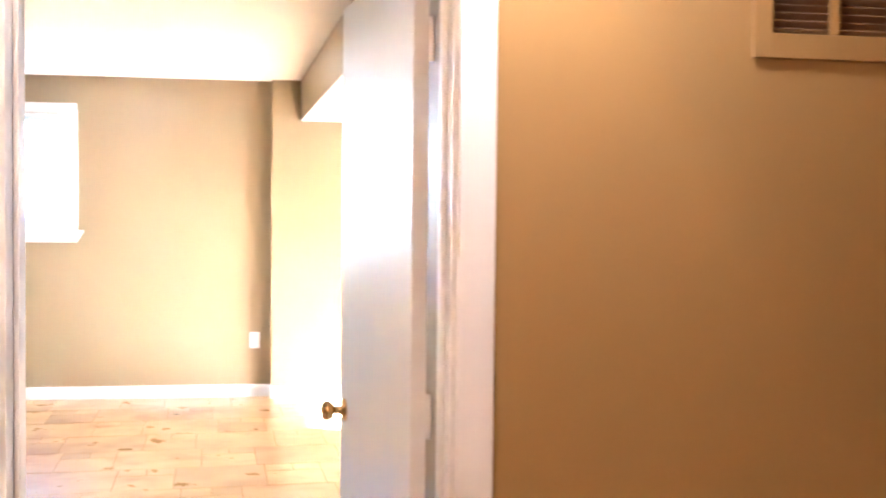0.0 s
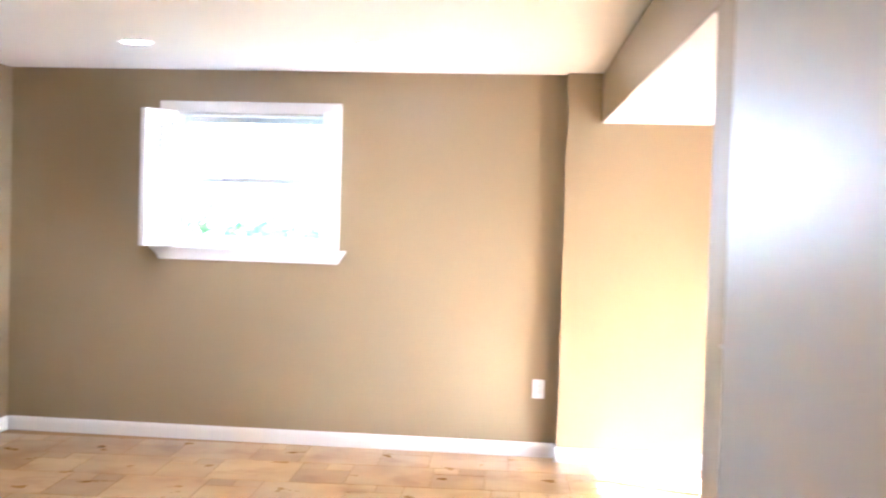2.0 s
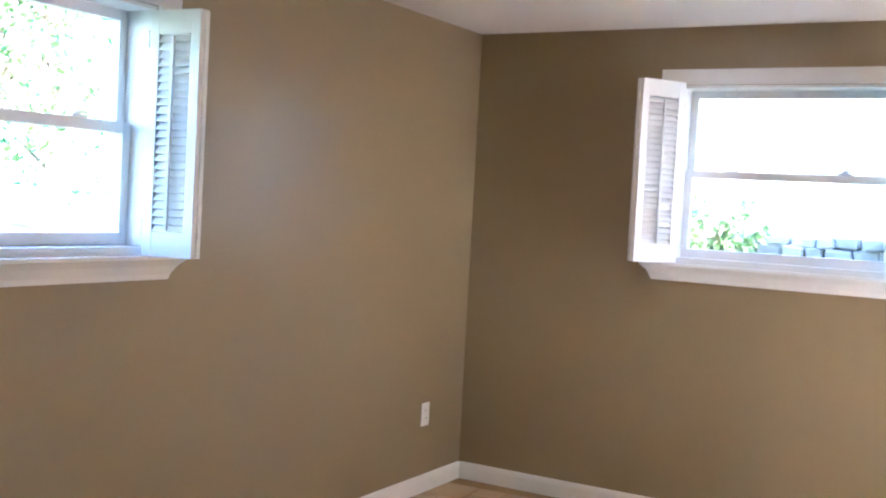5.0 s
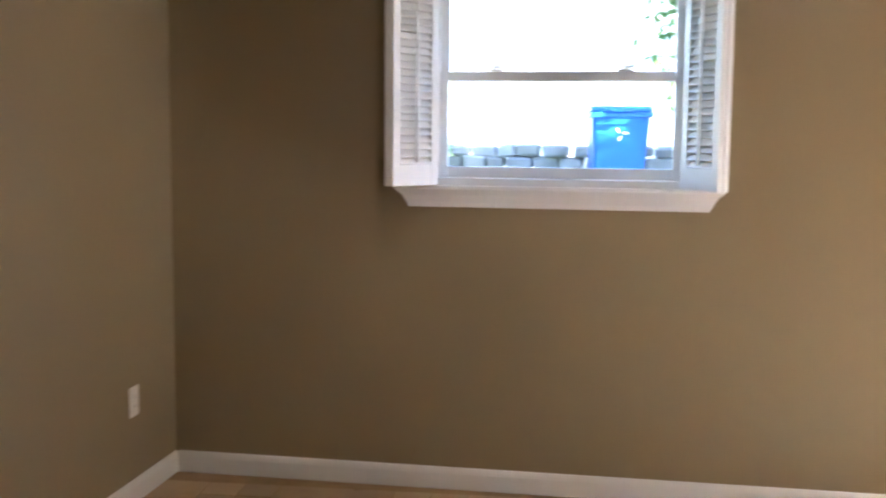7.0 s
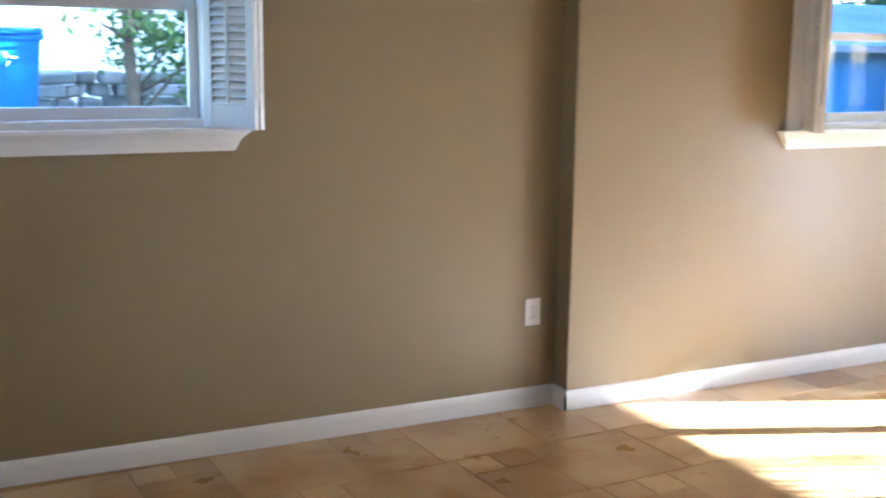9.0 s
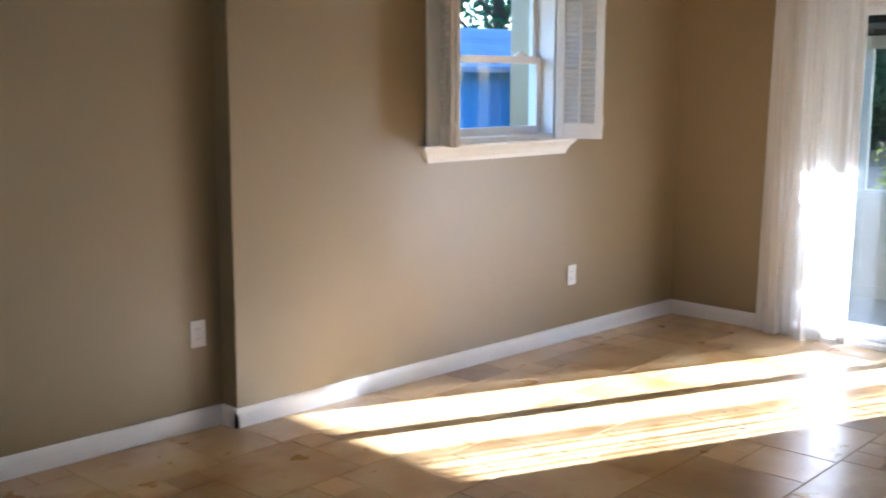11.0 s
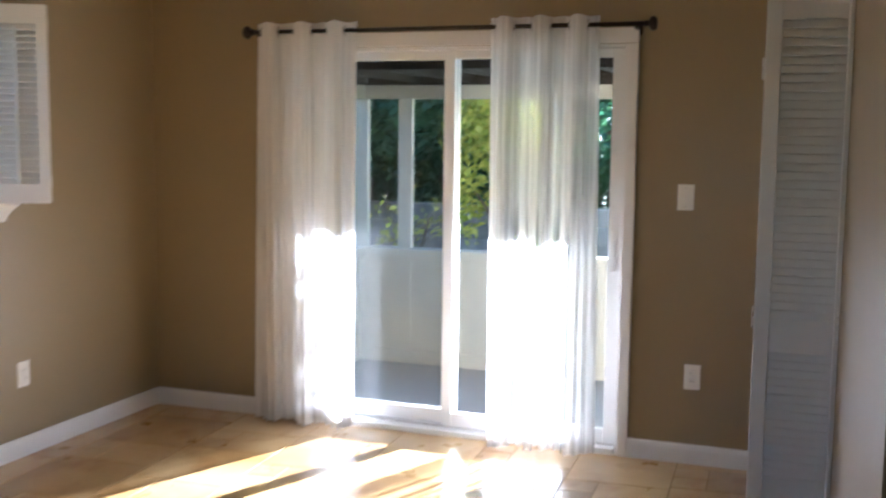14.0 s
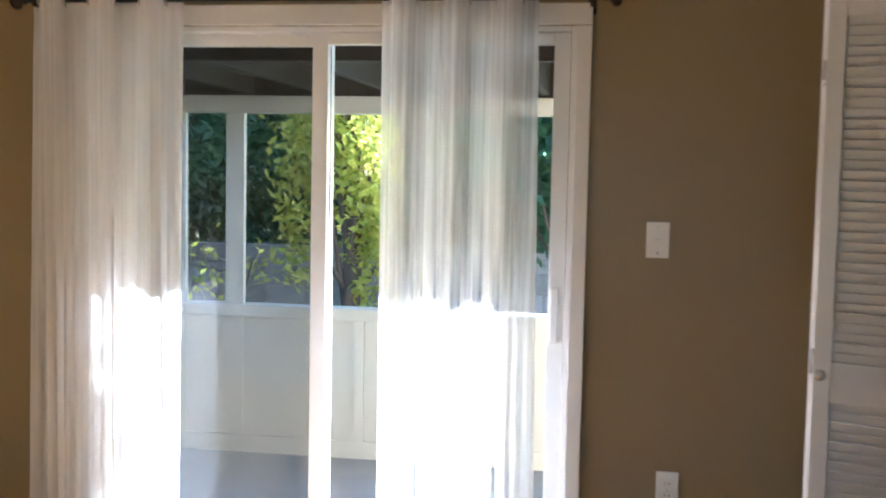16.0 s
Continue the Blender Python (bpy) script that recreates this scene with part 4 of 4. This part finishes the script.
WOODS = [(14.0, 13.0, 8.5, 2.8), (14.5, 10.2, 8.5, 2.8), (15.0, 8.0, 7.5, 2.6), (17.5, 6.4, 9.0, 3.0), (19, 12, 11, 3.4), (11.4, 9.3, 4.6, 1.7), (17.5, 14.8, 9.5, 3.0), (21, 8.5, 12, 3.6), (24.5, 6.5, 13, 4.0), (24.5, 11.5, 13, 4.2), (23, 16, 13, 4.2), (12.9, 11.6, 6.0, 2.0), (16.6, 10.4, 9.0, 2.8), (21.5, 5.6, 11, 3.0)]
for i, (x, y, hh, w) in enumerate(WOODS):
    tree(x, y, hh, w, 20 + i, M_LEAF, "dense dark green broadleaf tree behind the porch", leaves=21000, size=0.125, low=0.03)
for x, y in ((27, 0.5), (27, 4.5), (27.5, 8.5), (27, 12.5), (26.5, 16.5), (26, 20.5)):
    tree(x, y, 6.0, 3.2, 70 + int(y), M_LEAF, "far dark green thicket behind the trees", leaves=11000, size=0.30, low=0.0, name="thicket")
for x, y in ((19.5, 5.0), (19.5, 7.4), (19.0, 9.8), (19.0, 12.2), (19.0, 14.6)):
    tree(x, y, 5.6, 1.9, 90 + int(y), M_LEAF, "dense dark green hedge tree behind the yard", leaves=12000, size=0.19, low=0.0)
for i in range(6):
    tree(12.4 + 0.5 * (i % 2), 6.3 + 1.25 * i, 2.6, 1.0, 170 + i, M_LEAF, "low dense green shrub behind the garden wall", leaves=6000, size=0.12, low=0.0, name="shrub")
# Added trees, nearly hidden, set where their shade covers the porch posts and rail.
for x, y in ((10.5, 4.30), (10.6, 4.95)):
    tree(x, y, 4.8, 0.55, 130 + int(10 * y), M_LEAF, "added slender dense green tree placed to shade the porch", leaves=15000, size=0.13, low=0.02)
# Three added trees beside the line of sight keep sun off the shed boards.
for x, y in ((7.4, 9.7), (8.1, 9.2)):
    tree(x, y, 4.6, 0.9, 150 + int(10 * x), M_LEAF, "added green broadleaf tree placed to shade the blue shed", leaves=9000, size=0.16, low=0.03)
tree(8.6, 9.9, 4.6, 1.2, 81, M_LEAF, "added green broadleaf tree placed to shade the blue shed", leaves=6000, size=0.16, low=0.03)
# Both carry the backlit leaf colour, so they look sunlit in any light.
tree(9.9, 7.0, 4.6, 0.5, 41, M_LEAF_YELLOW, "young tree behind the porch, backlit yellow-green put into its leaf colour", leaves=6500, size=0.10, low=0.05)
tree(9.2, 7.9, 1.15, 0.5, 42, M_LEAF_YELLOW, "yellow-green shrub beside the porch", leaves=260, size=0.08, low=0.05, name="shrub")
wall_low = thing("garden_wall", "low weathered grey block wall under the trees", "garden wall", pose(10.6, 0, -0.25))
course = mesh_of("block", boxed(-0.10, 0.10, 0.006, 0.394, 0.004, 0.192, bev=0.008), M_STONE)
for r in range(5):
    for i in range(24):
        part("block", course, None, wall_low, at=pose(0, 3.2 + 0.4 * i + (0.2 if r % 2 else 0), 0.2 * r))
part("mortar_core", boxed(-0.085, 0.085, 3.25, 12.9, 0, 0.99), M_STONE, wall_low)
# north yard
tree(-0.5, 12.9, 3.0, 0.8, 51, M_LEAF_PALE, "feathery pale green shrub beside the blue bin", leaves=4200, size=0.10, low=0.02, name="shrub")
tree(-3.75, 13.3, 1.0, 0.45, 52, M_LEAF_PALE, "low green garden shrub beside the stone edging", leaves=900, size=0.12, low=0.02, name="shrub")
tree(5.0, 20.0, 7.5, 2.6, 53, M_LEAF, "broadleaf tree behind the blue shed", leaves=3600, size=0.22)
tree(9.5, 19.0, 8.0, 2.8, 54, M_LEAF, "broadleaf tree behind the blue shed", leaves=3600, size=0.22)
tree(13.5, 17.5, 8.0, 2.8, 55, M_LEAF, "broadleaf tree behind the blue shed", leaves=3600, size=0.22)
# west yard
tree(-11.5, 10.4, 6.5, 2.0, 61, M_LEAF_PALE, "green tree outside the west window", leaves=3200, size=0.18, low=0.06)
tree(-13.5, 13.0, 6.5, 2.2, 62, M_LEAF, "green tree outside the west window", leaves=3200, size=0.18, low=0.06)

flowers = thing("flower_bed", "pink flowers among green leaves beside the stone edging", "flowers", pose(-4.25, 13.1, 0.80))
verts, faces = [], []
rnd = random.Random(9)
for i in range(26):
    leaf_quads(verts, faces, Vector((rnd.gauss(0, 0.25), rnd.gauss(0, 0.2), rnd.uniform(0.55, 0.95))), 9, (0.04, 0.04, 0.03), 0.09, rnd)
me = bpy.data.meshes.new("blossoms")
me.from_pydata([tuple(v) for v in verts], [], faces)
me.materials.append(M_PETAL)
part("blossoms", me, None, flowers)
verts, faces = [], []
for i in range(40):
    leaf_quads(verts, faces, Vector((rnd.gauss(0, 0.3), rnd.gauss(0, 0.22), rnd.uniform(0.05, 0.75))), 14, (0.08, 0.08, 0.08), 0.11, rnd)
me = bpy.data.meshes.new("foliage")
me.from_pydata([tuple(v) for v in verts], [], faces)
me.materials.append(M_LEAF_PALE)
part("foliage", me, None, flowers)

# blue wheeled bin
wheelie = thing("wheeled_bin", "blue plastic wheeled recycling bin with a white mark", "recycling bin", pose(-1.55, 13.05, 0.74, 0, 0, 8))
wheelie.scale = (0.86, 0.86, 0.97)
bm = bmesh.new()
lo = [bm.verts.new(p) for p in ((-0.23, -0.25, 0.05), (0.23, -0.25, 0.05), (0.23, 0.22, 0.05), (-0.23, 0.22, 0.05))]
hi = [bm.verts.new(p) for p in ((-0.30, -0.36, 0.98), (0.30, -0.36, 0.98), (0.30, 0.34, 0.98), (-0.30, 0.34, 0.98))]
bm.faces.new(lo)
bm.faces.new(hi)
for i in range(4):
    bm.faces.new((lo[i], lo[(i + 1) % 4], hi[(i + 1) % 4], hi[i]))
bmesh.ops.bevel(bm, geom=bm.edges[:], offset=0.03, segments=2, affect="EDGES")
part("body", bm, M_BIN, wheelie)
part("rim", boxed(-0.325, 0.325, -0.385, 0.365, 0.95, 1.0, bev=0.015), M_BIN, wheelie)
lid = part("lid", boxed(-0.315, 0.315, -0.39, 0.36, 1.0, 1.055, bev=0.02), M_BIN, wheelie)
part("lid_handle", boxed(-0.12, 0.12, -0.43, -0.385, 1.0, 1.025, bev=0.006), M_BIN, lid)
bm = bmesh.new()
lathe(bm, [(0.016, -0.30), (0.016, 0.30)], "x", (0, 0.42, 0.97), 12)
part("handle_bar", bm, M_BIN, wheelie)
for s in (-1, 1):
    w = part("wheel", lathe(bmesh.new(), [(0.02, -0.025), (0.12, -0.025), (0.125, 0), (0.12, 0.025), (0.02, 0.025)], "x", (s * 0.27, 0.27, 0.125), 20), M_SLOT, wheelie)
for i in range(3):
    part("printed_mark", boxed(-0.015, 0.035, -0.006, 0.0, 0, 0.018), M_SIDING, wheelie, at=pose(0.032 * math.cos(i * 2.1), -0.346, 0.80 + 0.032 * math.sin(i * 2.1), 6, -i * 120, 0))

# stone edging along the north yard
edging = thing("stone_edging", "low edging wall of rough grey stones", "garden wall", pose(0, 14.0, 0.80))
rnd = random.Random(4)
x = -8.5
while x < 1.6:
    w = rnd.uniform(0.17, 0.36)
    for row in range(5):
        bm = boxed(0, w - 0.02, -0.14 + rnd.uniform(-.04, .04), 0.14, 0, 0.115)
        for v in bm.verts:
            v.co += Vector((rnd.uniform(-.02, .02), rnd.uniform(-.03, .03), rnd.uniform(-.02, .02)))
        bmesh.ops.bevel(bm, geom=bm.edges[:], offset=0.022, segments=1, affect="EDGES")
        part("stone", bm, M_STONE, edging, at=pose(x + row * 0.09 + rnd.uniform(-.02, .02), rnd.uniform(-.03, .03), row * 0.12))
    x += w

# white neighbouring garage across the yard
garage = thing("neighbour_garage", "white clapboard garage in bright light across the yard", "garage", pose(-3.0, 17.5, 0.80))
part("wall", boxed(-7.0, 4.6, 0, 4.0, 0, 3.0), M_SIDING, garage)
clap = mesh_of("clapboard", boxed(-7.02, 4.62, -0.028, -0.002, 0.0, 0.19), M_SIDING)
for i in range(15):
    part("clapboard", clap, None, garage, at=pose(0, 0, 0.02 + i * 0.2, 3))
part("roof", boxed(-7.3, 4.9, -0.4, 4.4, 3.02, 3.14), M_SHINGLE, garage)

# slate blue shed beyond the second window
shed = thing("garden_shed", "slate blue board shed with blue-grey shingle roof", "shed", pose(4.6, 11.2, 0.0))
part("wall", boxed(-2.6, 5.2, 0.03, 3.4, -0.25, 1.665), M_SHED, shed)
plank = mesh_of("plank", boxed(0.0012, 0.1488, 0.0, 0.028, -0.25, 1.665), M_SHED)
for i in range(52):
    part("plank", plank, None, shed, at=pose(-2.6 + i * 0.15, 0, 0))
rise = math.degrees(math.atan2(0.44, 1.9))
rf = part("roof", boxed(-2.8, 5.4, 0.0, 2.05, 0.0, 0.05), M_SHINGLE, shed, at=pose(0, -0.25, 1.655, rise))
for i in range(11):
    part("shingle_course", boxed(-2.82, 5.42, i * 0.185, i * 0.185 + 0.20, 0.051 + 0.0, 0.062), M_SHINGLE, rf, at=pose(0, 0, 0.0, 1.5))

# ---- floor, tile by tile ----
floor = structure("floor", boxed(XW - 0.1, XE + 0.05, YHALL + 0.081, YN1 + 0.1, -0.12, -0.004), M_GROUT, "honey travertine tile floor laid in mixed sizes", "floor")
rnd = random.Random(2)
tile_meshes, rest = {}, []
LAID = pose(2.336, 4.766, 0, 0, 0, 2.9)      # the tile pattern lies a little askew to the walls
GAP, EDGE = 0.0026, 0.0008


def tile_verts(poly, zt):
    c = sum((Vector(p) for p in poly), Vector((0, 0))) / len(poly)
    out = []
    for inset, z in ((GAP, -0.0032), (GAP + EDGE, zt)):
        for p in poly:
            d = Vector(p) - c
            out.append((p[0] - math.copysign(inset, d.x), p[1] - math.copysign(inset, d.y), z))
    return out


def tile_faces(n, k=0):
    return [tuple(k + n + i for i in range(n))] + [(k + i, k + (i + 1) % n, k + n + (i + 1) % n, k + n + i) for i in range(n)]


def tile_mesh(w, d):
    key = (round(w, 3), round(d, 3))
    if key not in tile_meshes:
        me = bpy.data.meshes.new("tile")
        me.from_pydata(tile_verts([(0, 0), (w, 0), (w, d), (0, d)], 0), [], tile_faces(4))
        me.materials.append(M_TILE)
        tile_meshes[key] = me
    return tile_meshes[key]


def clipped(poly):
    """The part of a polygon inside the room's outer bounds."""
    for axis, limit, sign in ((0, XW - 0.05, 1), (0, XE + 0.03, -1), (1, YHALL + 0.082, 1), (1, YN1 + 0.05, -1)):
        res = []
        for a, b in zip(poly, poly[1:] + poly[:1]):
            ia, ib = (a[axis] - limit) * sign >= 0, (b[axis] - limit) * sign >= 0
            if ia:
                res.append(a)
            if ia != ib:
                k = (limit - a[axis]) / (b[axis] - a[axis])
                res.append((a[0] + (b[0] - a[0]) * k, a[1] + (b[1] - a[1]) * k))
        poly = res
    return poly


def lay(x0, y0, w, d):
    poly = [(LAID @ Vector((x, y, 0)))[:2] for x, y in ((x0, y0), (x0 + w, y0), (x0 + w, y0 + d), (x0, y0 + d))]
    cut = clipped(poly)
    if len(cut) < 3 or (cut[0][0] > XC + 0.1 and cut[0][1] < YC - 0.9):
        return
    cx, cy = poly[0]
    near = cut == poly and ((cx > -0.4 and cy > 3.6) or cy > 5.4)
    if near and len(floor.children) < 298:
        part("tile", tile_mesh(w, d), None, floor, at=LAID @ pose(x0, y0, rnd.uniform(-0.0004, 0.0006)))
    else:
        rest.append(cut)


ROW, BIG, SMALL = 0.478, 0.497, 0.1575
for r in range(-9, 7):
    x = -0.356 * r - 9 * 0.812
    while x > -6.3:
        x -= 0.812
    while x < 2.2:
        y = ROW * (r - 1)
        lay(x, y, 2 * SMALL, ROW - SMALL)
        lay(x, y + ROW - SMALL, SMALL, SMALL)
        lay(x + SMALL, y + ROW - SMALL, SMALL, SMALL)
        lay(x + 2 * SMALL, y, BIG, ROW)
        x += BIG + 2 * SMALL
verts, faces = [], []
for poly in rest:
    k = len(verts)
    verts += tile_verts(poly, rnd.uniform(-0.0004, 0.0006))
    faces += tile_faces(len(poly), k)
me = bpy.data.meshes.new("tiling")
me.from_pydata(verts, [], faces)
me.materials.append(M_TILE)
tagged(part("tiling", me, None, floor), kind="stuff")
